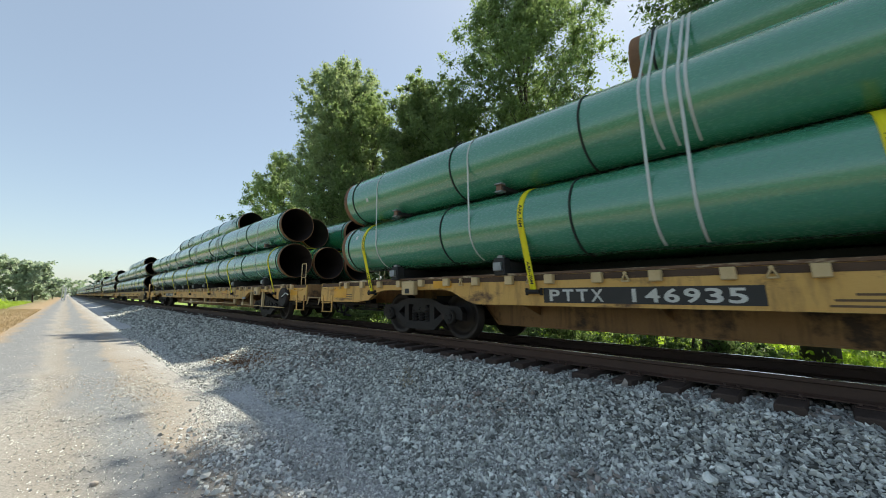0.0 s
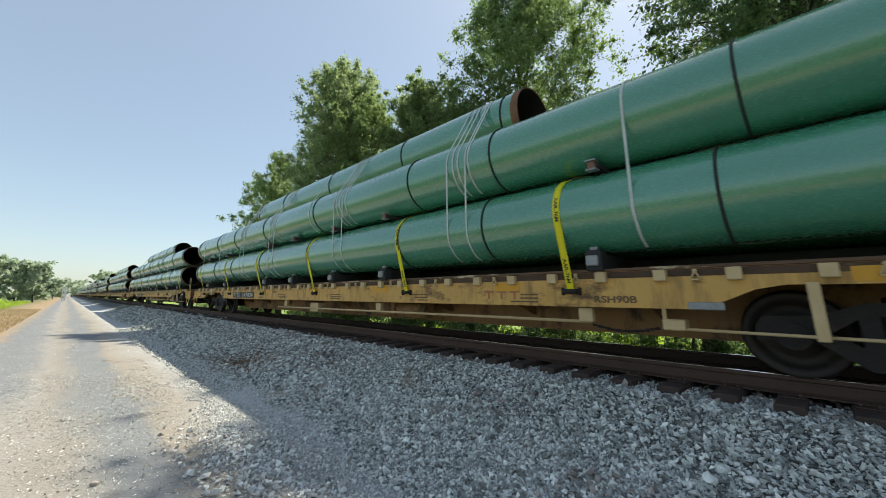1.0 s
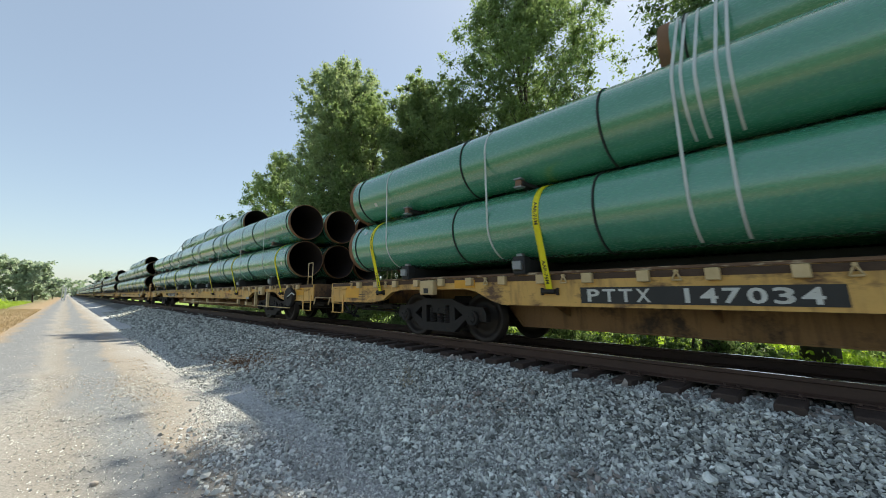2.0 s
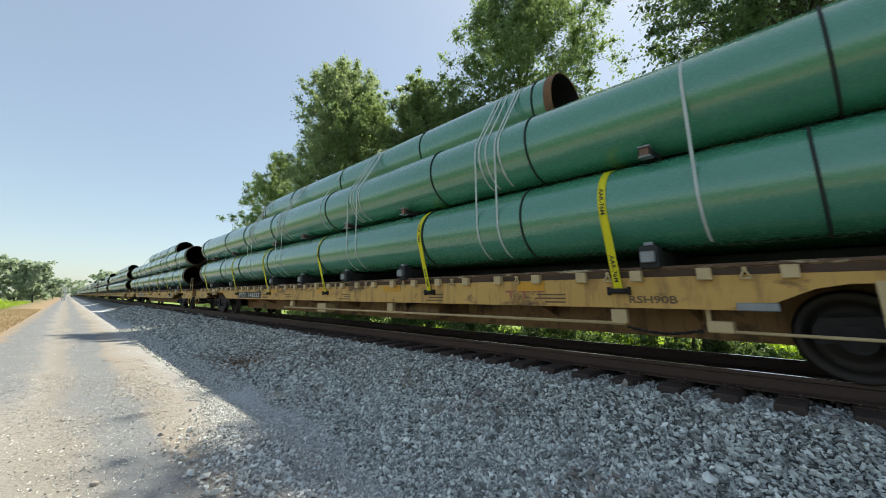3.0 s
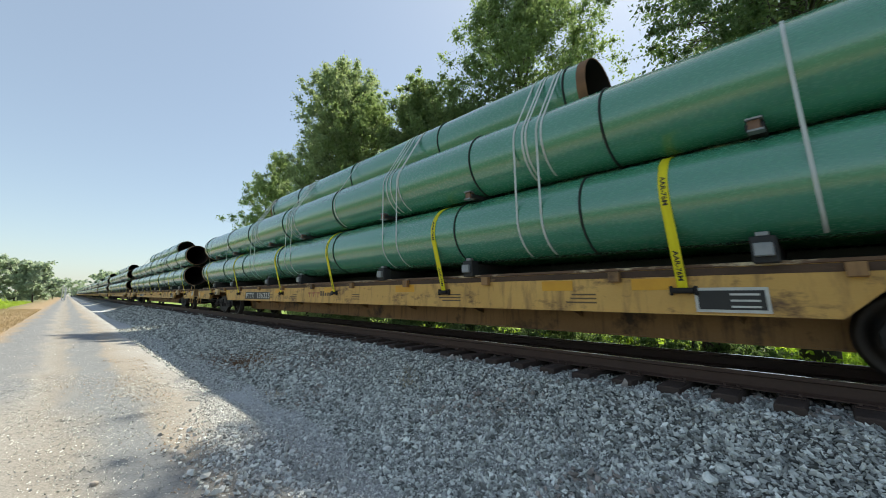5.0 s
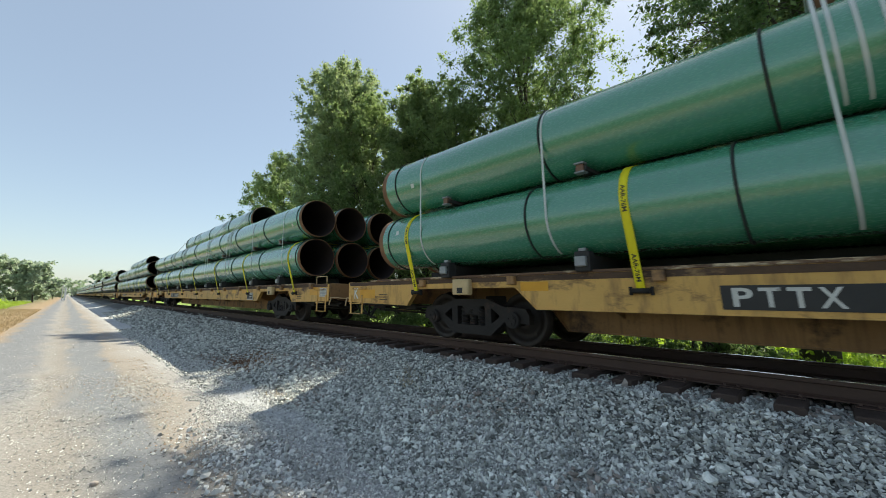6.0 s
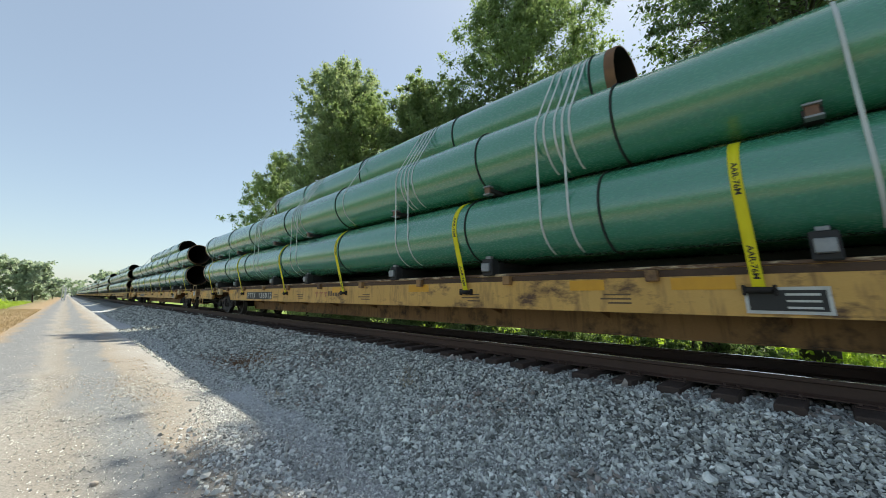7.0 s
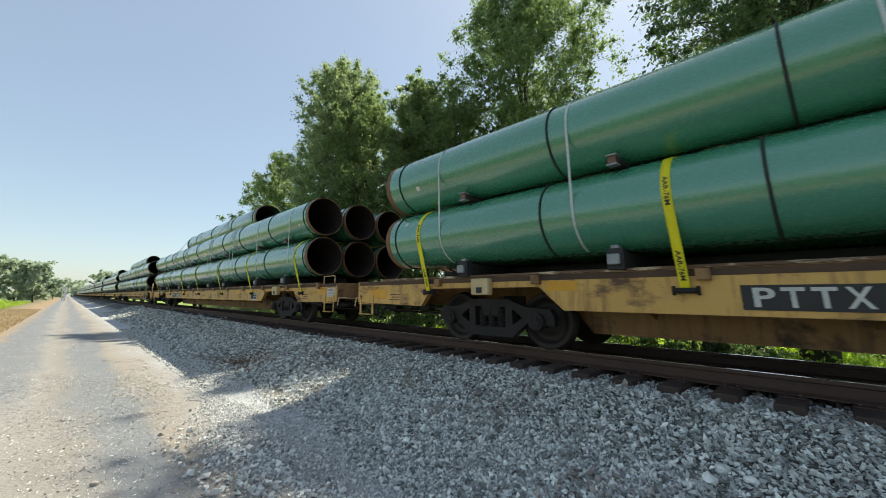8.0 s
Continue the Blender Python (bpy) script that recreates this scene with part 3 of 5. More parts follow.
def flatcar(deep, number, detail=2):
    """A flatcar of 27.3 m along y, from -1.2 to 26.1; deep: the later build with a deep centre sill; detail 2 near, 1 far."""
    base = tagged(new("flatcar"), "weathered yellow eighty-nine-foot flatcar carrying green pipes", "railway car", "flatcars of the train")
    # deck
    bm = bmesh.new()
    box(bm, -1.345, 1.345, -1.2, 26.1, 1.045, 1.085)
    part("deck", bm, M_DECK, base, "rusty weathered steel deck")
    bm = bmesh.new()
    arch = [(0.96, 0.60), (1.25, 0.915), (3.45, 0.915), (3.80, 0.60)] if deep else [(0.55, 0.64), (1.00, 0.70), (1.30, 0.86), (1.60, 0.90), (3.30, 0.90), (3.52, 0.86), (3.85, 0.71), (4.05, 0.655)]
    low = [(-1.2, 0.64)] + arch + [(FAR_END - y, z) for y, z in arch[::-1]] + [(26.1, 0.64)]
    for s in (-1, 1):
        bm = bmesh.new()
        a, b = sorted((s * 1.350, s * 1.375))
        # built in panels so that each stays a simple plate
        up = 1.085
        for (ya, za), (yb, zb) in zip(low, low[1:]):
            plate(bm, [(ya, za), (yb, zb), (yb, up), (ya, up)], a, b)
        e0, e1 = sorted((s * 1.30, s * 1.392))
        strip(bm, low, e0, e1, 0.014)
        rim = bmesh.new()
        box(rim, e0, e1, -0.3, 25.2, 1.086, 1.124, 0.006)
        part("deck_edge", rim, M_EDGE, base, "rusty brown deck edge with chipped pale paint")
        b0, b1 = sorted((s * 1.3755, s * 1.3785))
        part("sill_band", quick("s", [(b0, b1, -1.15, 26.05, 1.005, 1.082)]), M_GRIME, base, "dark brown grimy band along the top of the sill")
        part("side_sill", bm, M_CAR, base, "faded yellow painted side sill with rust stains")
    # two added black bars keep light from showing under the pipes
    for x in (-0.25, 0.30):
        bm = bmesh.new()
        box(bm, x - 0.06, x + 0.06, 0.4, 24.4, 1.085, 1.31)
        part("deck_riser", bm, M_BLACKINK, base, "added black bar along the deck that blocks light under the pipes")
    # centre sill
    bot = 0.25 if deep else 0.28
    bm = bmesh.new()
    prof = [(-1.1, 0.62), (3.45, 0.62), (3.75, bot), (21.15, bot), (21.45, 0.62), (26.0, 0.62), (26.0, 1.04), (-1.1, 1.04)]
    for s in (-1, 1):
        a, b = sorted((s * 0.36, s * 0.38))
        plate(bm, prof, a, b)
    for (ya, za), (yb, zb) in zip(prof[:6], prof[1:6]):
        strip(bm, [(ya, za), (yb, zb)], -0.42, 0.42, 0.02)
    part("centre_sill", bm, M_SILL, base, "brown stained deep centre sill")
    if detail:
        for i in range(9):
            y = 4.6 + i * 1.96
            for sx in (-1, 1):
                bm = bmesh.new()
                plate2(bm, [(sx * 1.34, 1.04), (sx * 1.34, 0.80), (sx * 0.38, 0.48), (sx * 0.38, 1.04)], y, y + 0.02)
                part("crossbearer", bm, M_SILL, base)
    # trucks with their wheel sets
    for y in (2.445, 22.57):
        t = truck()
        t.parent = base
        t.location = (0, y, 0)
        for dy in (-0.885, 0.885):
            w = part("wheel_set", WHEELS, None, t, "worn steel wheels on an axle", pose(0, dy, 0.42))
            if detail == 2:
                spinners.append((w, dy))
    # draft gear, couplers and end fittings
    for s, y in ((-1, -1.2), (1, 26.1)):
        bm = bmesh.new()
        y0, y1 = sorted((y, y + s * 0.32))
        box(bm, -0.24, 0.24, y0, y1, 0.72, 1.04, 0.02)
        cpl = part("coupler", bm, M_TRUCK, base, "brown rusty knuckle coupler")
        bm = bmesh.new()
        y0, y1 = sorted((y + s * 0.32, y + s * 0.52))
        box(bm, -0.10, 0.10, y0, y1, 0.72, 0.92, 0.02)
        y0, y1 = sorted((y + s * 0.46, y + s * 0.60))
        box(bm, -0.17, 0.13, y0, y1, 0.66, 0.96, 0.03)
        part("knuckle", bm, M_TRUCK, cpl)
        bm = bmesh.new()
        y0, y1 = sorted((y, y + s * 0.03))
        box(bm, -1.345, 1.345, y0, y1, 0.70, 1.10, 0.01)
        part("end_sill", bm, M_SILL, base, "rust-brown end sill")
        if detail == 2:
            bm = bmesh.new()
            pts = [(-0.45, y + s * 0.02, 0.62), (-0.47, y + s * 0.18, 0.50), (-0.46, y + s * 0.36, 0.34), (-0.40, y + s * 0.52, 0.26), (-0.33, y + s * 0.62, 0.24)]
            for a, b in zip(pts, pts[1:]):
                rod(bm, a, b, 0.026, 8)
            part("air_hose", bm, M_BUNK, base, "hanging black rubber air hose")
            # brake rigging and pipes under the car end
            for q, z, r in ((-0.95, 0.60, 0.024), (-0.70, 0.52, 0.018), (-0.52, 0.46, 0.022), (0.7, 0.55, 0.024)):
                bm = bmesh.new()
                rod(bm, (q, y - s * 0.05, z), (q * 0.95, y - s * 2.3, z - 0.03), r, 8)
                part("brake_pipe", bm, M_TRUCK, base, "dark greasy brake pipe")
            for q, k, w, h in ((-0.80, 0.55, 0.22, 0.16), (-0.62, 1.15, 0.12, 0.22), (-0.86, 1.75, 0.16, 0.12)):
                c = y - s * k
                part("brake_lever", quick("b", [(q - 0.09, q + 0.09, c - w, c + w, 0.50, 0.50 + h, 0.02)]), M_TRUCK, base, "dark greasy brake lever housing")
            for q, z0, z1, k in ((-0.62, 0.72, 0.98, 0.22), (0.55, 0.70, 0.96, 0.24), (-0.36, 0.90, 1.04, 0.34)):
                y0, y1 = sorted((y + s * 0.03, y + s * k))
                part("end_bracket", quick("e", [(q - 0.10, q + 0.10, y0, y1, z0, z1, 0.015)]), M_SILL, base, "brown rusty bracket on the car end")
            bm = bmesh.new()
            pts = [(-0.62, y + s * 0.10, 0.74), (-0.66, y + s * 0.20, 0.55), (-0.60, y + s * 0.33, 0.36), (-0.50, y + s * 0.47, 0.32), (-0.42, y + s * 0.60, 0.42)]
            for a, b in zip(pts, pts[1:]):
                rod(bm, a, b, 0.020, 8)
            part("signal_hose", bm, M_TRUCK, base, "looped dark hose below the coupler")
            bm = bmesh.new()
            for k in range(9):
                rod(bm, (-0.22, y + s * (0.06 + 0.055 * k), 0.60 - 0.16 * math.sin(k / 8 * math.pi)), (-0.22, y + s * (0.105 + 0.055 * k), 0.60 - 0.16 * math.sin((k + 0.8) / 8 * math.pi)), 0.013, 5)
            part("safety_chain", bm, M_TRUCK, base, "slack rusty chain")
            bm = bmesh.new()
            for q in (-0.30, 0.30):
                y0, y1 = sorted((y - s * 0.02, y + s * 0.30))
                box(bm, q - 0.03, q + 0.03, y0, y1, 0.56, 1.0, 0.01)
            rod(bm, (-0.34, y + s * 0.26, 0.56), (0.34, y + s * 0.26, 0.56), 0.03, 8)
            part("coupler_carrier", bm, M_SILL, base, "brown steel coupler carrier")
            bm = bmesh.new()
            rod(bm, (-1.36, y + s * 0.10, 0.74), (-0.5, y + s * 0.14, 0.70), 0.014, 6)
            rod(bm, (-1.36, y + s * 0.10, 0.74), (-1.40, y + s * 0.10, 0.55), 0.014, 6)
            part("uncoupling_lever", bm, M_PALEPAINT, base, "bent steel uncoupling lever")
            for x in (-1.385, 1.385):
                # corner step below the sill and grab rail above it
                bm = bmesh.new()
                yb = y - s * 0.12
                for k in (0.0, 0.46):
                    c = yb - s * k
                    box(bm, x - 0.008, x + 0.008, c - 0.03, c + 0.03, 0.38, 0.80, 0.004)
                for z in (0.38, 0.60):
                    y0, y1 = sorted((yb, yb - s * 0.46))
                    box(bm, x - 0.05, x + 0.03, y0, y1, z, z + 0.018, 0.004)
                part("corner_step", bm, M_CAR, base)
                if s < 0:
                    bm = bmesh.new()
                    tall = not deep or number == "136325"
                    wide, top = (0.48 if deep else 0.30, 1.68) if tall else (0.60, 1.28)
                    for k in (0.04, wide):
                        rod(bm, (x * 0.97, yb - s * k, 1.09), (x * 0.97, yb - s * k, top), 0.013, 6)
                    for z in (top, 1.30) if tall else (top,):
                        rod(bm, (x * 0.97, yb - s * 0.04, z), (x * 0.97, yb - s * wide, z), 0.013, 6)
                    part("grab_rail", bm, M_PALEPAINT, base, "pale painted grab rail")
                bm = bmesh.new()
                rod(bm, (x * 1.03, yb - s * 0.1, 0.93), (x * 1.03, yb - s * 0.62, 0.93), 0.011, 6)
                for k in (0.1, 0.62):
                    rod(bm, (x * 0.995, yb - s * k, 0.97), (x * 1.03, yb - s * k, 0.93), 0.011, 6)
                part("grab_iron", bm, M_CAR, base)
    if detail == 2:
        fittings(base, deep, number)
    return base


def plate2(bm, outline, y0, y1):
    """A plate with its outline in x, z, from y0 to y1."""
    a = [bm.verts.new((x, y0, z)) for x, z in outline]
    b = [bm.verts.new((x, y1, z)) for x, z in outline]
    bm.faces.new(a)
    bm.faces.new(b[::-1])
    k = len(a)
    for i in range(k):
        bm.faces.new((a[i], b[i], b[(i + 1) % k], a[(i + 1) % k]))


def quick(name, spec):
    bm = bmesh.new()
    for s in spec:
        box(bm, *s)
    return bm


POCKET = None
POCKET_RUSTY = None
RING = None


def fittings(base, deep, number):
    """What hangs on the near side sill: pockets, rings, patches, panels, lettering, rods and boxes."""
    global POCKET, POCKET_RUSTY, RING
    if POCKET is None:
        bm = bmesh.new()
        box(bm, -1.455, -1.376, -0.065, 0.065, 0.955, 1.082, 0.008)
        POCKET = finish("stake_pocket", bm, M_PALEPAINT)
        POCKET_RUSTY = POCKET.copy()
        POCKET_RUSTY.materials[0] = M_SILL
        bm = bmesh.new()
        for a, b in (((0, 1.06), (-0.045, 0.965)), ((-0.045, 0.965), (0.045, 0.965)), ((0.045, 0.965), (0, 1.06))):
            rod(bm, (-1.41, a[0], a[1]), (-1.41, b[0], b[1]), 0.011, 6)
        rod(bm, (-1.37, 0, 1.06), (-1.43, 0, 1.06), 0.02, 8)
        RING = finish("lashing_ring", bm, M_PALEPAINT)
    rnd = random.Random(number)
    y = -0.3
    i = 0
    while y < 25.4:
        if not deep or i % 3 == 0:
            part("stake_pocket", POCKET_RUSTY if deep else POCKET, None, base, at=pose(0, y, 0)) if not (0.9 < y % 20.12 < 1.2) else None
        if not deep and i % 2 == 0:
            part("lashing_ring", RING, None, base, at=pose(0, y + 0.33, 0))
        y += 0.66
        i += 1
    # amber reflector patches and blocks of small print
    for k, y in enumerate((-0.62, 2.3 if not deep else 4.9, 6.2, 9.4, 12.5, 15.6, 20.9 if deep else 21.4, 25.04 if deep else 25.12 if number == "146622" else 24.85)):
        w = 0.32 if number == "146622" and y > 25 else 0.45 + 0.12 * (k % 2)
        z0, hz = (0.92, 0.13) if 1.2 < y < 3.8 or 21 < y < 23.8 else (0.86, 0.13) if 0 < y < 24 else (0.80, 0.20) if y < 0 else (0.73, 0.19) if deep else (0.74, 0.262)
        part("reflector_patch", quick("r", [(-1.380, -1.376, y, y + w, z0, z0 + hz)]), M_PATCH, base, "amber reflector patch")
    if number == "146622":
        part("blue_stripe", quick("b", [(-1.380, -1.376, 25.02, 25.07, 0.66, 1.0)]), M_BLUE, base, "pale blue painted stripe")
    for k, y in enumerate((0.35, 5.9, 8.2, 11.3, 14.6, 16.4, 24.6)):
        for j in range(3):
            w = rnd.uniform(0.25, 0.55)
            part("small_print", quick("p", [(-1.379, -1.376, y, y + w, 0.70 + j * 0.05, 0.72 + j * 0.05)]), M_DARKINK, base, "line of faded small print")
    # number panel
    y0 = 19.38 if number == "146622" else 19.62 if not deep else 18.97 if number == "136325" else 19.22
    part("number_panel", quick("n", [(-1.381, -1.376, y0 - 2.36, y0, 0.66 if deep else 0.70, 0.90)]), M_PLATEBLACK, base, "black panel with white car number")
    step = (2.25 if deep else 2.12) / 11
    for k, c in enumerate("PTTX " + number):
        if c != " ":
            w = step * (0.24 if c == "1" else 0.80)
            writing("letter", c, y0 - 0.09 - (k + (0.25 if k > 4 else 0)) * step - (step * 0.8 - w) / 2, 0.69 if deep else 0.722, w, 0.185 if deep else 0.155, M_WHITEPAINT, base, "white painted letter of the car mark", -1.383)
    if number == "136325":
        for y in (-0.80, 25.85):
            writing("chalk_mark", "K", y, 0.72, 0.17, 0.24, M_WHITE, base, "chalked white letter", -1.3795)
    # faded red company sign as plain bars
    ys = 6.2 if not deep else 13.2
    for k in range(3):
        q = ys + k * 0.24
        plate(bm0 := bmesh.new(), [(q, 0.87), (q + 0.18, 0.87), (q + 0.18, 0.84), (q + 0.105, 0.84), (q + 0.105, 0.74), (q + 0.075, 0.74), (q + 0.075, 0.84), (q, 0.84)], -1.379, -1.376)
        part("faded_stroke", bm0, M_REDINK, base, "faded red painted stroke")
    if not deep:
        writing("stencil_code", "RSH90B", 5.10, 0.71, 0.50, 0.085, M_DARKINK, base, "dark stencilled code", -1.379)
        part("door_stop", quick("b", [(-1.40, -1.376, 3.78, 4.10, 0.65, 0.73, 0.008)]), M_GALV, base, "small grey steel bracket")
        part("step_box", quick("b", [(-1.34, -1.16, 4.16, 4.38, 0.42, 0.54, 0.012)]), M_PALEPAINT, base, "tan steel box below the sill")
        part("box_hanger", quick("b", [(-1.30, -1.27, 4.34, 4.38, 0.54, 0.66)]), M_PALEPAINT, base)
    for k in range(5 if deep else 0):
        part("stencil_mark", quick("s", [(-1.379, -1.376, 7.4 + k * 0.12 + (5.2 if deep else 0), 7.48 + k * 0.12 + (5.2 if deep else 0), 0.78, 0.90)]), M_DARKINK, base, "dark stencilled mark")
    if not deep:
        writing("load_limit", "LD LMT  200200", 16.3, 0.86, 1.0, 0.065, M_DARKINK, base, "dark stencilled load limit", -1.379)
    # placard box over the truck; a black plate paints its hole's shade
    for y in (2.45, 22.45):
        pb = part("placard_box", quick("b", [(-1.50, -1.376, y - 0.18, y + 0.18, 0.80, 1.06, 0.02)]), M_PALEPAINT, base, "pale tan jacking pad with a square hole")
        part("slot", quick("b", [(-1.504, -1.500, y - 0.06, y + 0.06, 0.83, 0.92)]), M_BLACKINK, pb, "flat black plate painted as the shade in a square hole")
    if deep:
        fr = part("routing_board", quick("b", [(-1.392, -1.376, 4.25, 4.85, 0.63, 0.88)]), M_WHITEPAINT, base, "white framed dark routing board")
        part("board_face", quick("b", [(-1.396, -1.392, 4.28, 4.82, 0.66, 0.85)]), M_PLATEBLACK, fr, "dark board face")
        for k in range(3):
            part("print_line", quick("b", [(-1.399, -1.396, 4.32, 4.55, 0.68 + k * 0.06, 0.70 + k * 0.06)]), M_WHITEPAINT, fr)
        if number != "136325":
            sq = part("print_square", quick("b", [(-1.382, -1.376, -1.10, -0.74, 0.76, 0.98)]), M_WHITEPAINT, base, "white inspection sticker with grey lines")
            for k in range(5):
                part("print_line", quick("b", [(-1.385, -1.382, -1.07, -0.78, 0.79 + k * 0.037, 0.803 + k * 0.037)]), M_GALV, sq)
    else:
        # train line, hand-brake rod with its chain, reservoirs and hangers under the sill
        bm = bmesh.new()
        rod(bm, (-1.30, 5.2, 0.47), (-1.30, 15.2, 0.44), 0.021, 8)
        rod(bm, (-1.37, 0.3, 0.42), (-1.30, 4.2, 0.44), 0.016, 8)
        part("brake_rod", bm, M_PALEPAINT, base, "long pale rusty brake rod")
        for y in (5.25, 9.8, 14.6):
            part("rod_hanger", quick("h", [(-1.34, -1.26, y - 0.09, y + 0.09, 0.47, 0.64, 0.006)]), M_PALEPAINT, base)
        for y in (2.02, 3.12):
            part("rod_bracket", quick("h", [(-1.42, -1.34, y - 0.045, y + 0.045, 0.40, 0.92, 0.008)]), M_PALEPAINT, base, "tall tan bracket that carries the brake rod")
        bm = bmesh.new()
        for k in range(14):
            y = 4.42 + k * 0.055
            z = 0.43 - 0.05 * math.sin(k / 13 * math.pi)
            rod(bm, (-1.29, y, z), (-1.29, y + 0.05, z), 0.014 if k % 2 else 0.018, 5)
        part("brake_chain", bm, M_TRUCK, base, "slack rusty brake chain")
        bm = bmesh.new()
        rod(bm, (-0.95, 8.6, 0.50), (-0.95, 9.5, 0.50), 0.15, 18)
        box(bm, -1.12, -0.78, 9.55, 9.95, 0.38, 0.66, 0.02)
        part("air_reservoir", bm, M_SILL, base, "brown air reservoir")
        part("valve_box", quick("v", [(-1.30, -1.02, 12.6, 13.05, 0.36, 0.60, 0.015)]), M_PALEPAINT, base, "pale tan steel box")
        bm = bmesh.new()
        rod(bm, (-1.36, 0.15, 0.74), (-1.50, 0.15, 0.74), 0.27, 24)
        rod(bm, (-1.50, 0.15, 0.74), (-1.53, 0.15, 0.74), 0.05, 8)
        part("hand_brake", bm, M_TRUCK, base, "dark round hand-brake housing")
        bm = bmesh.new()
        rod(bm, (-1.52, 0.15, 0.74), (-1.56, -0.25, 0.86), 0.014, 6)
        rod(bm, (-1.56, -0.25, 0.86), (-1.56, -0.42, 0.80), 0.014, 6)
        part("brake_handle", bm, M_WHITE, base, "pale bent brake handle")


# places along a car, in metres from the front of the pipes: the deep-sill cars and the others are loaded differently
UP_RINGS = {True: (0.27, 2.83, 5.78, 7.94, 12.44, 15.5, 18.55, 21.0, 24.25), False: (0.27, 3.15, 6.25, 8.25, 12.2, 15.8, 18.87, 21.2, 24.3)}
LOW_RINGS = {True: (0.24, 3.07, 6.05, 8.22, 12.24, 15.6, 18.83, 21.2, 24.38), False: (0.24, 3.45, 6.46, 8.55, 12.5, 16.0, 19.05, 21.42, 24.4)}
BUNKS = {True: (1.85, 4.22, 7.95, 10.35, 14.25, 16.65, 20.35, 22.82), False: (1.68, 4.85, 9.3, 11.45, 13.8, 15.9, 20.3, 22.9)}
YELLOWS = {True: (0.75, 4.75, 8.42, 12.38, 15.7, 19.7, 23.68), False: (0.9, 5.25, 8.6, 12.5, 16.25, 19.82, 23.75)}
BOTH = {True: (1.18, 3.83, 20.75, 23.20), False: (1.98, 4.22, 20.75, 23.30)}
GROUPS = {True: (6.33, 9.55, 14.45, 17.44), False: (6.70, 10.60, 14.78, 17.58)}

# the third car's load is spaced differently towards its back
for table, back in ((UP_RINGS, -0.44), (LOW_RINGS, -0.24), (BUNKS, -0.20), (YELLOWS, -0.24), (BOTH, -0.32), (GROUPS, -0.20)):
    table[3] = tuple(y + back if 17 < y < 22.5 else y for y in table[False])


def train():
    pipe_low = {k: pipe(LONG, LOW_RINGS[k], ((0.55, 188), (0.45, 150), (24.1, 160))) for k in (True, False, 3)}
    pipe_up = {k: pipe(LONG, UP_RINGS[k], ((0.62, 200), (23.75, 205))) for k in (True, False, 3)}
    pipe_in = pipe(LONG, (0.27, 24.4), ())
    pipe_top = {True: pipe(11.95, (0.35, 3.1, 6.4, 9.6, 11.65), ()), False: pipe(12.2, (0.35, 3.1, 6.4, 9.6, 11.9), ())}
    pipe_far = pipe(LONG, (), (), 24)
    pipe_far_top = pipe(12.0, (), (), 24)
    b_both, b_all, b_mid = (band(c, "white plastic banding strap round stacked green pipes") for c in (ROWS1 + ROWS2, ROWS1 + ROWS2 + TOP, ROWS2 + TOP))
    strap, bk, sp = yellow_strap(), bunk(), spacer()
    used = set()

    def put(ob, m):
        c = ob if ob not in used else copy_thing(ob, m)
        used.add(ob)
        return ride(c, m)

    numbers = {1: (False, "146935"), 2: (False, "147034"), 3: (False, "146622"), 4: (True, "136325"), 5: (True, "136012"), 6: (True, "136012"), 7: (False, "146622")}
    far_car = None
    rnd = random.Random(4)
    for n in range(1, 24):
        y = FRONT5 + PITCH_CAR * (n - 5) + {1: 0.12}.get(n, 0.0)
        slip = {4: -0.2}.get(n, 0.0)          # pipes that have slid a little on their car
        near = n <= 7
        deep = numbers[n][0] if near else True
        load = 3 if n == 3 else deep
        if near:
            ride(flatcar(*numbers[n]), pose(TRACK, y, 0))
        elif far_car is None:
            far_car = ride(flatcar(True, "", 1 if n < 12 else 0), pose(TRACK, y, 0))
        else:
            ride(copy_thing(far_car, pose(TRACK, y, 0)), pose(TRACK, y, 0))
        y += {2: 0.18, 3: -0.04}.get(n, 0.0)      # where the whole load sits on its car
        for row, z in ((0, ROW1), (1, ROW2)):
            for col in (-1, 0, 1):
                shift = rnd.uniform(-0.07, 0.07)
                if n == 2 and row == 1 and col == 0:
                    shift = 1.15
                kind = (pipe_up if row else pipe_low)[load] if col == -1 else pipe_in
                put(kind if near else pipe_far, pose(TRACK + col * GAP, y + slip + shift + 0.05 * row * (1 if n == 5 else 0), z, 0, rnd.choice((0, -7, 9)) if near else 0, 0))
        put(pipe_top[deep] if near else pipe_far_top, pose(TRACK - GAP / 2, y + (5.92 if deep else 6.1), ROW3))
        for dy in BUNKS[load] if n < 12 else BUNKS[load][::2]:
            put(bk, pose(TRACK, y + dy, 0))
            put(sp, pose(TRACK, y + dy - 0.1, 0))
        if n < 12:
            for dy in YELLOWS[load]:
                put(strap, pose(TRACK, y + dy + (0.2 if n == 4 and dy < 10 else 0) + rnd.uniform(-0.06, 0.06), 0))
        if n < 10:
            for dy in BOTH[load]:
                put(b_both, pose(TRACK, y + dy + rnd.uniform(-0.05, 0.05), 0))
            for g in GROUPS[load]:
                for k, dy in enumerate((0.0, 0.10, 0.25, 0.37, 0.50)):
                    put(b_all if k in (1, 4) else b_mid, pose(TRACK, y + g + dy + rnd.uniform(-0.03, 0.03), 0, 0, 0, rnd.uniform(-0.5, 0.5)))
            put(b_mid, pose(TRACK, y + (12.1 if deep else 12.48), 0))


train()


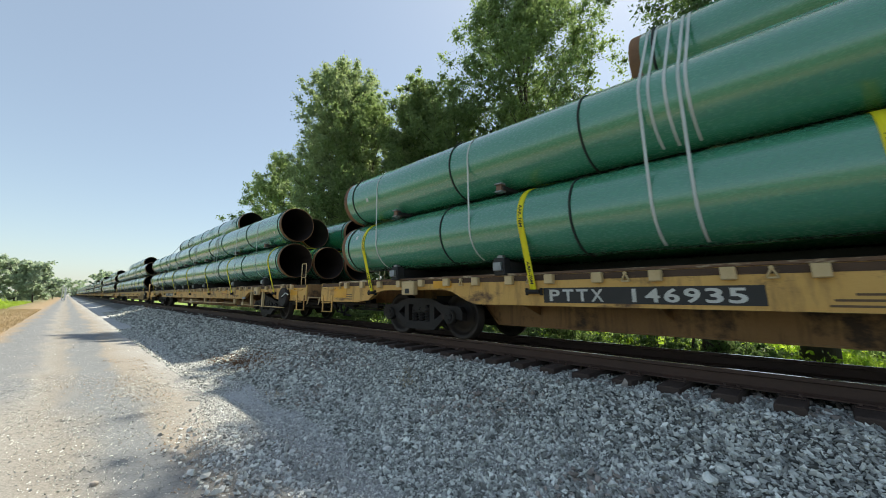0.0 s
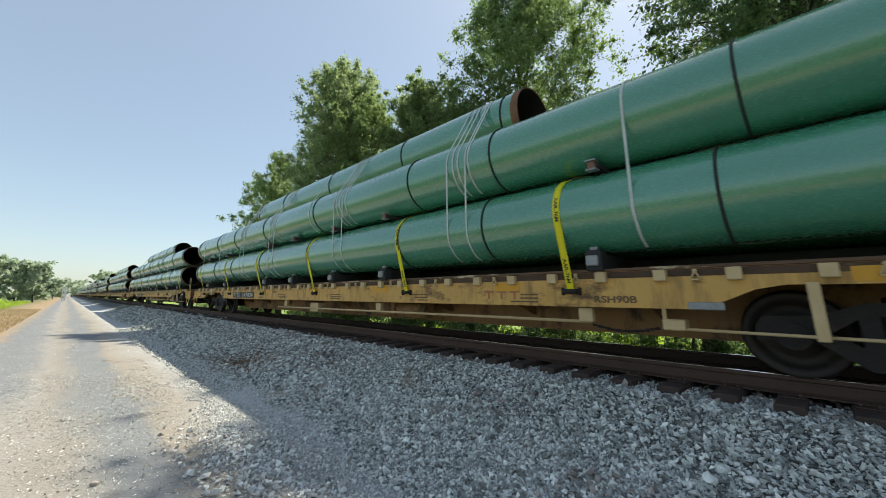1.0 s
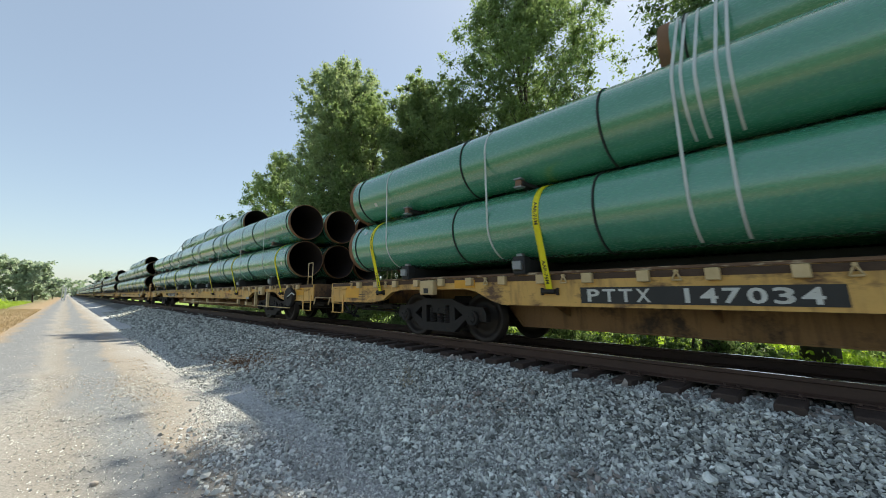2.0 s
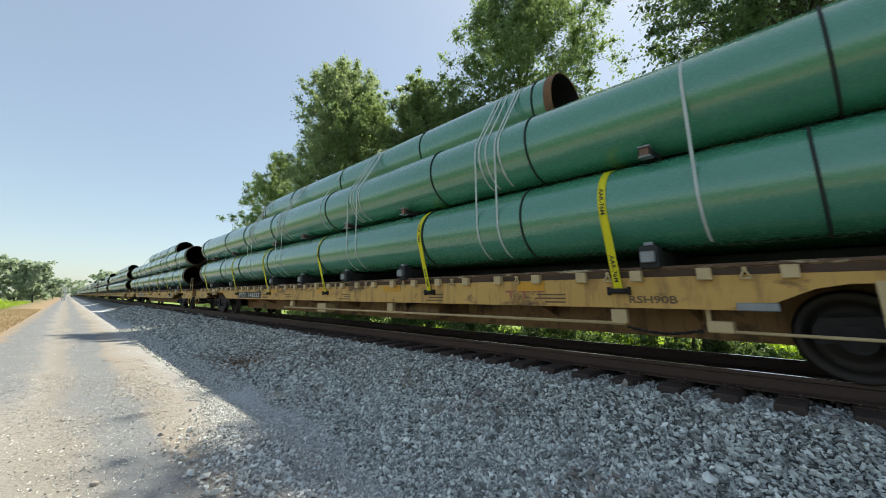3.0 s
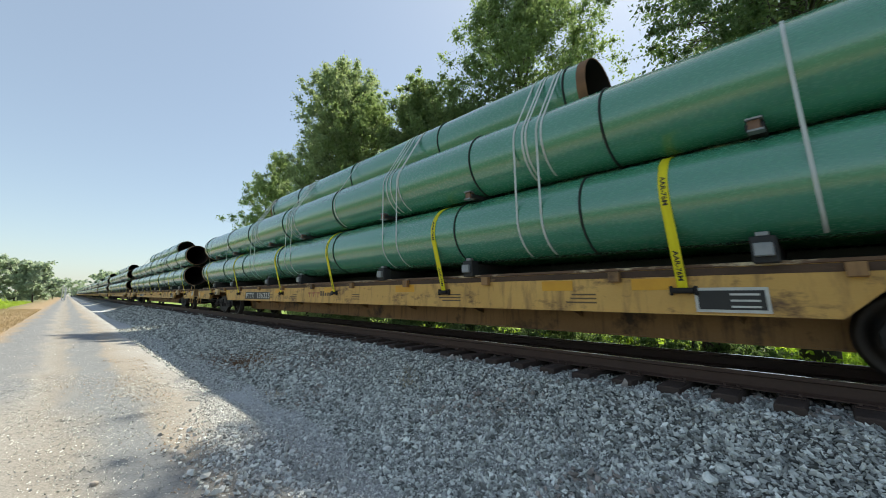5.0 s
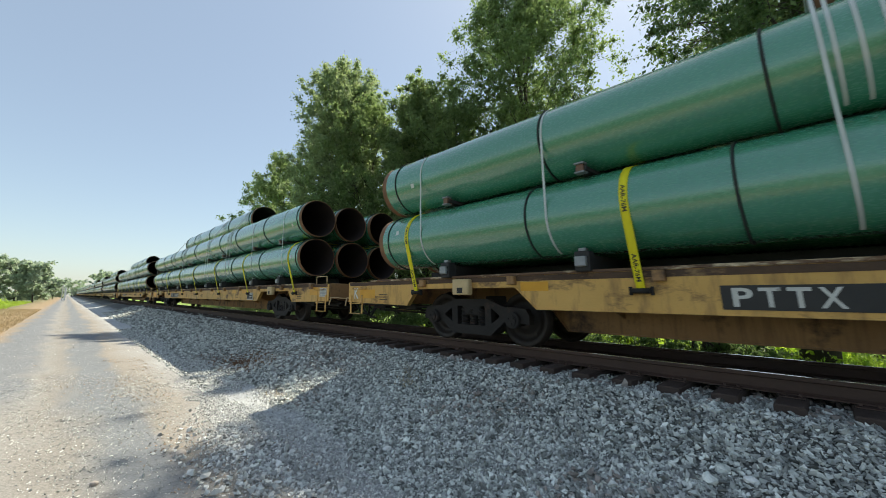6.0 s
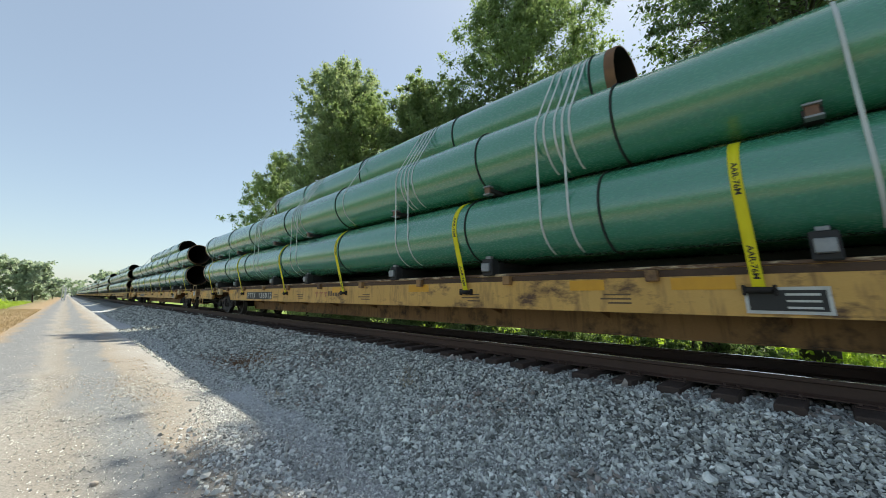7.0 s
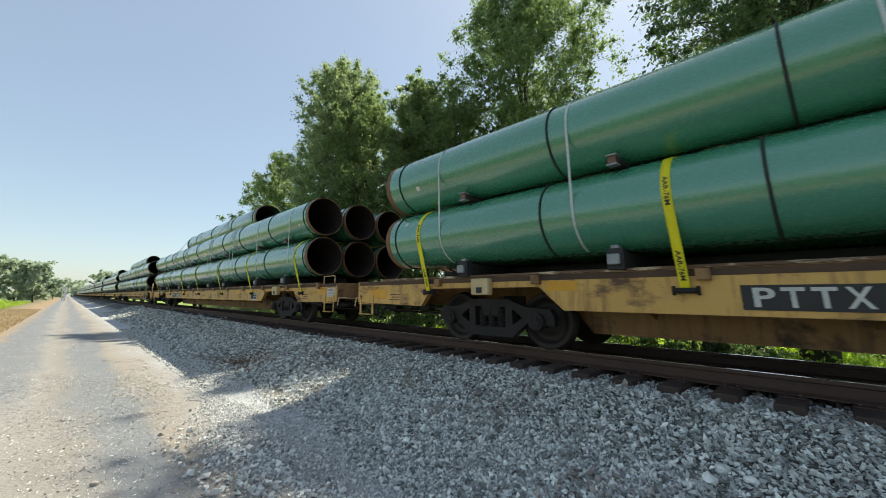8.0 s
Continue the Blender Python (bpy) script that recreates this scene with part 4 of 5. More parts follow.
def motions():
    """The whole train rolls past at one speed; the near wheels turn with it."""
    for ob, m in movers:
        walk(ob, [(t, Matrix.Translation((0, -SPEED * t, 0)) @ m) for t in (0.0, 4.0, 8.0)])
    step = 1 / FPS
    turn = math.degrees(SPEED * step / 0.42)
    for ob, dy in spinners:
        walk(ob, [(k * step, pose(0, dy, 0.42, (k * turn) % 360)) for k in range(241)])

# ---- trees and plants ----


def leaf_mesh(name, centres, radii, per, size, material, seed, droop=0.3):
    """Many small leaves in clumps: each leaf a folded diamond of two triangles."""
    rs = np.random.RandomState(seed)
    c = np.repeat(np.asarray(centres), per, 0)
    r = np.repeat(np.asarray(radii), per)
    k = len(c)
    d = rs.normal(size=(k, 3))
    d /= np.linalg.norm(d, axis=1)[:, None]
    p = c + d * (r * np.minimum(np.abs(rs.normal(0, 0.62, k)), 1.05))[:, None] * np.array((1, 1, 0.75))
    a = rs.normal(size=(k, 3))
    a[:, 2] -= droop
    a /= np.linalg.norm(a, axis=1)[:, None]
    b = np.cross(a, rs.normal(size=(k, 3)))
    b /= np.linalg.norm(b, axis=1)[:, None]
    s = (size * rs.uniform(0.6, 1.35, k))[:, None]
    nrm = np.cross(a, b)
    v = np.stack([p - a * s * 0.5, p + b * s * 0.3 + nrm * s * 0.08, p + a * s * 0.55, p - b * s * 0.3 + nrm * s * 0.08], 1).reshape(-1, 3)
    i = np.arange(k)[:, None] * 4
    f = np.concatenate([i + np.array([[0, 1, 2]]), i + np.array([[0, 2, 3]])], 1).reshape(-1, 3)
    return raw(name, v, f, material)


def tree(name, x, y, h, base_h, r, seed, material, leaf=0.13, clumps=170, per=95, shape="round", label="", trunk_r=None, lean=(0, 0), z0=None, stems=1, boughs=(), clump=1.0, shoots=3, sway=0.012):
    """A tapered trunk with bent limbs and twigs, and a crown of leaf clumps at the twig ends."""
    rnd = random.Random(seed)
    z0 = height(x, y) - 0.05 if z0 is None else z0
    ob = tagged(new(name), label or "leafy green broad-leaved tree beyond the railway track", "tree")
    ob.location = (x, y, z0)
    tr = trunk_r or h * 0.017
    bm = bmesh.new()
    tips, rads = [], []
    axes = []
    for s in range(stems):
        p = Vector((0, 0, 0)) if stems == 1 else Vector((rnd.uniform(-0.7, 0.7), rnd.uniform(-0.9, 0.9), 0))
        q = Vector((lean[0] + rnd.uniform(-4, 4) * sway * h, lean[1] + rnd.uniform(-4, 4) * sway * h, h * 0.96))
        steps = 9
        pts = [p.lerp(q, i / steps) + Vector((rnd.uniform(-1, 1), rnd.uniform(-1, 1), 0)) * sway * h * (0 < i < steps) for i in range(steps + 1)]
        for i in range(steps):
            rod(bm, pts[i], pts[i + 1], tr * (1 - i / (steps + 0.6)) * (1.25 if i == 0 else 1), 10, tr * (1 - (i + 1) / (steps + 0.6)))
        axes.append(pts)
    limbs = min(64, max(12, clumps // 7))
    for k in range(limbs):
        pts = axes[k % stems]
        u = ((k + rnd.random()) / limbs) ** (0.62 if shape == "umbrella" else 1.0)
        hz = base_h + (h * 0.96 - base_h) * u
        f = hz / (h * 0.96) * (len(pts) - 1)
        i = min(int(f), len(pts) - 2)
        a = pts[i].lerp(pts[i + 1], f - i)
        if shape == "spire":
            prof = (1 - u) ** 0.75 * (0.55 + 0.45 * min(1, u * 4)) + 0.08
            rise = 0.9 + 0.5 * u
        elif shape == "umbrella":
            w = min(1, max(0, (u - 0.10) / 0.45))
            prof = (0.62 + 0.38 * w) * (1 - 0.25 * max(0, (u - 0.5) / 0.5))
            rise = 0.02 + 0.55 * u
        elif shape == "oval":
            prof = math.sin(math.pi * (0.16 + 0.78 * u)) ** 0.8
            rise = 0.7 + 0.7 * u
        else:
            prof = math.sqrt(max(0.05, 1 - (1.75 * (u - 0.42)) ** 2)) if u > 0.42 else 0.62 + 0.38 * (u / 0.42)
            rise = 0.55 + 0.75 * u
        ang = k * 2.39996 + rnd.uniform(-0.5, 0.5)
        reach = r * prof * rnd.uniform(0.65, 1.12)
        d = Vector((math.cos(ang), math.sin(ang), rise * rnd.uniform(0.6, 1.1)))
        d *= reach / math.hypot(d.x, d.y)
        b = a + d * 0.5 + Vector((0, 0, 0.08 * reach))
        c = a + d + Vector((0, 0, -0.05 * reach))
        if c.z > h:
            c.z = h - rnd.random() * 0.4
        rr = max(0.012, tr * 0.24 * (1 - 0.75 * u))
        rod(bm, a, b, rr, 6, rr * 0.65)
        rod(bm, b, c, rr * 0.65, 5, rr * 0.2)
        m = max(3, clumps // limbs)
        for j in range(m):
            w = 0.30 + 0.75 * (j + rnd.random()) / m
            e = (a.lerp(b, w * 2) if w < 0.5 else b.lerp(c, min(1, w * 2 - 1))) + Vector((rnd.gauss(0, 1), rnd.gauss(0, 1), rnd.gauss(0.1, 0.8))) * reach * (0.28 if shape == "umbrella" else 0.18)
            tips.append(tuple(e))
            rads.append((0.20 + 0.16 * rnd.random()) * (0.35 * r + 0.55) * clump)
            if j % 2 == 0:
                rod(bm, a.lerp(c, min(1, w) * 0.9), e, rr * 0.25, 4, 0.006)
        way = Vector((d.x, d.y, 0)).normalized() * 0.5 + Vector((rnd.uniform(-0.3, 0.3), rnd.uniform(-0.3, 0.3), 1.0 if shape != "umbrella" else -0.4))
        for j in range(shoots):
            e = c + way * (0.2 + 0.32 * j) * rnd.uniform(0.7, 1.2)
            tips.append(tuple(e))
            rads.append((0.40 - 0.09 * j) * clump * rnd.uniform(0.8, 1.15))
        if shoots:
            rod(bm, c, c + way * 0.9, 0.012, 4, 0.004)
    for bx, by, bz, spread in boughs:
        a, e = axes[0][6], Vector((bx, by, bz))
        rod(bm, a, e, tr * 0.3, 7, 0.03)
        for j in range(75):
            q = e + Vector((rnd.gauss(0, spread), rnd.gauss(0, spread), rnd.gauss(0, spread * 0.7)))
            tips.append(tuple(q))
            rads.append(rnd.uniform(0.45, 0.8))
            if j % 3 == 0:
                rod(bm, a.lerp(e, rnd.uniform(0.7, 1)), q, 0.02, 4, 0.006)
    part("trunk", bm, M_BARK, ob, "dark trunk with spreading limbs")
    part("crown", leaf_mesh("crown", tips, rads, per, leaf, material, seed), None, ob, "crown of many small green leaves")
    return ob


def trees():
    tall = "tall pale green feathery tree beyond the railway track"
    tree("tree", 11.6, 21.8, 17.5, 0.9, 2.9, 11, M_LEAFPALE, clumps=540, per=90, leaf=0.15, clump=1.2, shoots=2, label=tall)
    tree("tree", 12.0, 19.8, 14.6, 0.9, 2.6, 28, M_LEAFPALE, shape="oval", clumps=320, per=90, leaf=0.15, clump=1.2, label=tall)
    tree("tree", 12.3, 25.8, 14.6, 0.6, 2.6, 26, M_LEAFPALE, shape="oval", clumps=340, per=95, leaf=0.15, clump=1.25, shoots=2)
    tree("tree", 12.0, 30.4, 13.0, 0.6, 2.5, 12, M_LEAF, shape="oval", clumps=300, per=90, leaf=0.155, clump=1.25, shoots=2)
    tree("tree", 12.6, 35.6, 12.2, 0.5, 2.5, 13, M_LEAF, clumps=260, per=85, leaf=0.16, clump=1.25, shoots=2)
    tree("tree", 12.0, 18.2, 12.6, 0.5, 2.9, 14, M_LEAF, clumps=420, per=105, leaf=0.14, clump=1.2, shoots=2)
    tree("tree", 12.6, 16.4, 13.4, 0.6, 2.6, 15, M_LEAFPALE, shape="spire", clumps=400, per=110, leaf=0.135, clump=1.2)
    tree("tree", 12.9, 13.9, 13.4, 0.8, 2.8, 25, M_LEAF, shape="spire", clumps=420, per=110, leaf=0.135, clump=1.2)
    tree("tree", 12.9, 12.2, 11.4, 0.8, 2.6, 27, M_LEAF, shape="oval", clumps=360, per=105, leaf=0.13, clump=1.2, shoots=2)
    tree("tree", 16.4, 10.2, 20.4, 1.6, 3.8, 16, M_LEAF, shape="oval", clumps=1150, per=108, leaf=0.14, clump=1.2, shoots=2, stems=2, trunk_r=0.22, label="tall twin-stemmed green tree beyond the railway track")
    tree("tree", 12.0, 0.25, 17.5, 2.8, 4.3, 17, M_LEAFDARK, shape="umbrella", clumps=1700, per=118, clump=0.80, leaf=0.095, shoots=2, trunk_r=0.31, sway=0.003, lean=(0.75, -0.75), boughs=((-0.5, 5.4, 14.9, 0.75), (0.0, 3.3, 14.9, 0.85), (-0.9, 4.9, 14.0, 0.65), (-0.9, 2.4, 13.4, 0.7)), label="tall dark-trunked tree with hanging green foliage beside the track")
    tree("tree", 13.5, -6.0, 17.0, 2.0, 5.2, 18, M_LEAF, clumps=420, per=70, leaf=0.17, shoots=0)
    tree("tree", 18.5, 5.4, 4.6, 0.6, 1.9, 19, M_LEAF, clumps=240, per=80, leaf=0.14)
    tree("tree", 19.0, -2.0, 9.0, 0.8, 3.3, 20, M_LEAFDARK, clumps=320, per=80, leaf=0.14)
    tree("tree", 15.0, 5.7, 7.2, 0.8, 1.9, 21, M_LEAFPALE, clumps=110, per=50, leaf=0.12, clump=0.9, shoots=2, label="thin young tree with pale green leaves beyond the track")
    # slender saplings and a broken snag behind the gap between the cars
    for i, (x, y, h) in enumerate(((10.6, 3.15, 4.6), (10.9, 2.75, 5.2), (10.4, 2.3, 4.2), (11.8, 3.9, 5.5), (10.2, -1.2, 3.4))):
        tree("sapling", x, y, h, 1.6, 1.0, 60 + i, M_LEAFPALE, clumps=40, per=60, leaf=0.11, trunk_r=0.035, label="slender young tree with thin pale green leaves")
    bm = bmesh.new()
    pts = [(0, 0, 0), (0.05, -0.05, 1.2), (0.0, 0.10, 2.0), (-0.05, 0.42, 2.55)]
    for (a, b), r1, r2 in zip(zip(pts, pts[1:]), (0.19, 0.17, 0.14), (0.17, 0.14, 0.05)):
        rod(bm, a, b, r1, 10, r2)
    rod(bm, (0.0, 0.05, 1.9), (0.1, -0.3, 2.35), 0.07, 8, 0.03)
    snag = thing("broken_trunk", bm, M_BARK, "dark broken tree trunk with a jagged top", "tree")
    snag.matrix_basis = Matrix.Translation((10.6, 1.95, height(10.6, 1.95) - 0.05)) @ Matrix.Scale(1.32, 4)
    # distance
    far = "green tree in the distance, its leaf colour paled for haze"
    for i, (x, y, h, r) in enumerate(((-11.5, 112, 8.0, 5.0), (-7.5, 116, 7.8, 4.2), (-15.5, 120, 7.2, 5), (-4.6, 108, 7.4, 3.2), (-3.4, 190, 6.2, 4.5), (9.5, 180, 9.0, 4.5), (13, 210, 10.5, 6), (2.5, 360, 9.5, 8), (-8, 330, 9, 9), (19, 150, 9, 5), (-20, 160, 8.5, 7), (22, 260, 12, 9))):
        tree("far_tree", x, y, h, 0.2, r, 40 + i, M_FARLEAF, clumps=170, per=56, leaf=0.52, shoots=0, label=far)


trees()


def bush(x, y, h, r, seed, material, leaf, n=26, per=70, label="dense green bush beyond the track"):
    rnd = random.Random(seed)
    ob = tagged(new("bush"), label, "bush", "bushes beyond the track")
    ob.location = (x, y, height(x, y) - 0.03)
    bm = bmesh.new()
    tips, rads = [], []
    for k in range(n):
        a = k * 2.4
        q = math.sqrt((k + 0.5) / n) * r
        e = Vector((q * math.cos(a), q * math.sin(a), h * rnd.uniform(0.25, 1.0) * (1.05 - 0.5 * (q / r) ** 2)))
        rod(bm, (0.2 * e.x, 0.2 * e.y, 0), e, 0.014, 4, 0.005)
        tips.append(tuple(e))
        rads.append(r * rnd.uniform(0.25, 0.42))
    part("stem", bm, M_BARK, ob)
    part("foliage", leaf_mesh("foliage", tips, rads, per, leaf, material, seed), None, ob)
    return ob


def blades(name, count, spot, tall, material, seed, label, category):
    """Grass: single bent blades of three corners over a stretch of ground."""
    rs = np.random.RandomState(seed)
    xy = spot(rs, count)
    z = np.array([height(a, b) for a, b in xy])
    p = np.column_stack([xy, z - 0.01])
    ang = rs.uniform(0, math.tau, count)
    h = tall * rs.uniform(0.35, 1.25, count)
    w = np.stack([np.cos(ang), np.sin(ang), np.zeros(count)], 1) * (0.006 + 0.012 * h)[:, None]
    lean = np.column_stack([rs.normal(0, 0.35, count), rs.normal(0, 0.35, count), np.ones(count)]) * h[:, None]
    v = np.stack([p - w, p + w, p + lean], 1).reshape(-1, 3)
    f = np.arange(count * 3).reshape(-1, 3)
    return tagged(new(name, raw(name, v, f, material)), label, category, kind="stuff")


def plants():
    rnd = random.Random(9)
    k = 0
    for y in np.arange(-7, 14, 1.25):
        x = 10.8 + rnd.uniform(-0.5, 3.5)
        low = 0.45 if y < 1 else 1.0
        bush(x, y + rnd.uniform(-0.5, 0.5), rnd.uniform(0.7, 1.6) * low, rnd.uniform(0.6, 1.1), 100 + k, M_GRASS if y < 1 else (M_LEAFPALE, M_LEAF, M_GRASS)[k % 3], 0.10)
        k += 1
    # added row in a dark leaf colour that gives the shade under the trees
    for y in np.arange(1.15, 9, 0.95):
        bush(10.2 + rnd.uniform(-0.1, 0.9), y + rnd.uniform(-0.3, 0.3), rnd.uniform(0.7, 1.25), rnd.uniform(0.5, 0.8), 100 + k, M_LEAFDARK, 0.085, 24, 80, "undergrowth beside the track, tree shade put into its dark green")
        k += 1
    for y in np.arange(13, 46, 2.6):
        bush(10.6 + rnd.uniform(-0.4, 2.5), y, rnd.uniform(1.5, 3.0), rnd.uniform(1.3, 2.0), 100 + k, (M_LEAF, M_LEAFPALE)[k % 2], 0.17)
        k += 1
    for y in np.arange(-10, 18, 2.8):
        bush(19 + rnd.uniform(-1, 3), y, rnd.uniform(1.0, 2.0), rnd.uniform(1.5, 2.4), 100 + k, (M_LEAF, M_GRASS)[k % 2], 0.2)
        k += 1
    bush(-8.4, 62, 2.0, 3.0, 300, M_LEAFPALE, 0.3, 40, label="round green bush on the grassy verge")
    bush(-6.4, 60, 1.2, 1.8, 301, M_GRASS, 0.25, 30, label="low green bush on the grassy verge")
    blades("meadow_grass", 52000, lambda rs, c: np.column_stack([9.0 + 9.0 * rs.power(0.75, c), rs.uniform(-8, 22, c)]), 0.42, M_GRASS, 5, "tall bright green meadow grass beyond the track", "grass")
    blades("dry_verge_grass", 30000, lambda rs, c: np.column_stack([-1.75 - 7 * rs.power(0.8, c), rs.uniform(3, 60, c)]), 0.16, M_STRAW, 6, "short dry straw-coloured grass beside the road", "grass")
    blades("verge_grass", 16000, lambda rs, c: np.column_stack([-4.5 - 9 * rs.power(0.9, c), rs.uniform(38, 105, c)]), 0.45, M_GRASS, 7, "green grass on the verge", "grass")
    for x, y, r, c in ((3.95, 4.75, 0.16, 70), (3.75, 4.5, 0.10, 40), (3.4, 8.9, 0.20, 70), (2.6, 6.4, 0.12, 40)):
        blades("dead_weed", c, lambda rs, k, x=x, y=y, r=r: np.column_stack([rs.normal(x, r, k), rs.normal(y, r, k)]), 0.10, M_STRAW, int(x * 100), "small tuft of dead brown weed in the gravel", "weed")


plants()


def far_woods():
    """A low line of woods round the horizon, with haze put into its leaf colour."""
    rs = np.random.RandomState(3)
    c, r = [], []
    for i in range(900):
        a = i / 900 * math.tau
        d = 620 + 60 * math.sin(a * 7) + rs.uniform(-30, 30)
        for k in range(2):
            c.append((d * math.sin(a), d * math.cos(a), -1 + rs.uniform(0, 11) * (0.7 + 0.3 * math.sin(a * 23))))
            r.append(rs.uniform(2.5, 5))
    return tagged(new("far_woods", leaf_mesh("far_woods", c, r, 16, 3.2, M_FARLEAF, 8)), "line of distant green woods, its leaf colour paled for haze", "woods", kind="stuff")


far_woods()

# ---- ballast and loose stones ----


def stones(name, xy, size, material, seed, label, lift=0.3, flat=0.75):
    """Crushed stones: each an uneven block of six corners, lying at its own tilt."""
    rs = np.random.RandomState(seed)
    n = len(xy)
    z = np.array([height(a, b) for a, b in xy])
    s = size * np.clip(rs.lognormal(0, 0.32, n), 0.5, 1.9)
    corner = np.array(((1, 0, 0), (-1, 0, 0), (0, 1, 0), (0, -1, 0), (0, 0, 1), (0, 0, -1)), float) * 0.62
    v = corner[None] * (1 + rs.uniform(-0.3, 0.3, (n, 6, 1))) + rs.uniform(-0.27, 0.27, (n, 6, 3))
    v *= np.column_stack([rs.uniform(0.85, 1.3, n), rs.uniform(0.65, 1.0, n), rs.uniform(0.5, 0.95, n) * flat / 0.75])[:, None, :] * s[:, None, None]
    q = rs.normal(size=(n, 4)) * np.array((1.4, 0.5, 0.5, 1.2))
    q /= np.linalg.norm(q, axis=1)[:, None]
    w, x, y, k = q.T
    rot = np.stack([np.stack([1 - 2 * (y * y + k * k), 2 * (x * y - k * w), 2 * (x * k + y * w)], 1), np.stack([2 * (x * y + k * w), 1 - 2 * (x * x + k * k), 2 * (y * k - x * w)], 1),
                    np.stack([2 * (x * k - y * w), 2 * (y * k + x * w), 1 - 2 * (x * x + y * y)], 1)], 1)
    v = np.einsum("nij,nkj->nki", rot, v)
    v += np.column_stack([xy, z + s * lift * rs.uniform(-0.4, 2.2, n)])[:, None, :]
    tri = np.array([(0, 2, 4), (2, 1, 4), (1, 3, 4), (3, 0, 4), (2, 0, 5), (1, 2, 5), (3, 1, 5), (0, 3, 5)])
    f = (np.arange(n)[:, None, None] * 6 + tri[None]).reshape(-1, 3)
    return tagged(new(name, raw(name, v.reshape(-1, 3), f, material)), label, "gravel", kind="stuff")


def scatter(rs, count, x0, x1, y0, y1, keep=None):
    p = np.column_stack([rs.uniform(x0, x1, count), rs.uniform(y0, y1, count)])
    return p if keep is None else p[np.array([keep(a, b) for a, b in p])]


def shoulder(a, b):
    """Dense ballast, with an uneven toe."""
    return a > 2.50 + 0.35 * noise.noise((a * 0.7, b * 0.5, 2.0)) + 0.25 * noise.noise((a * 2, b * 1.6, 7.0)) - 0.35 * math.exp(-((b - 2.0) / 1.8) ** 2)


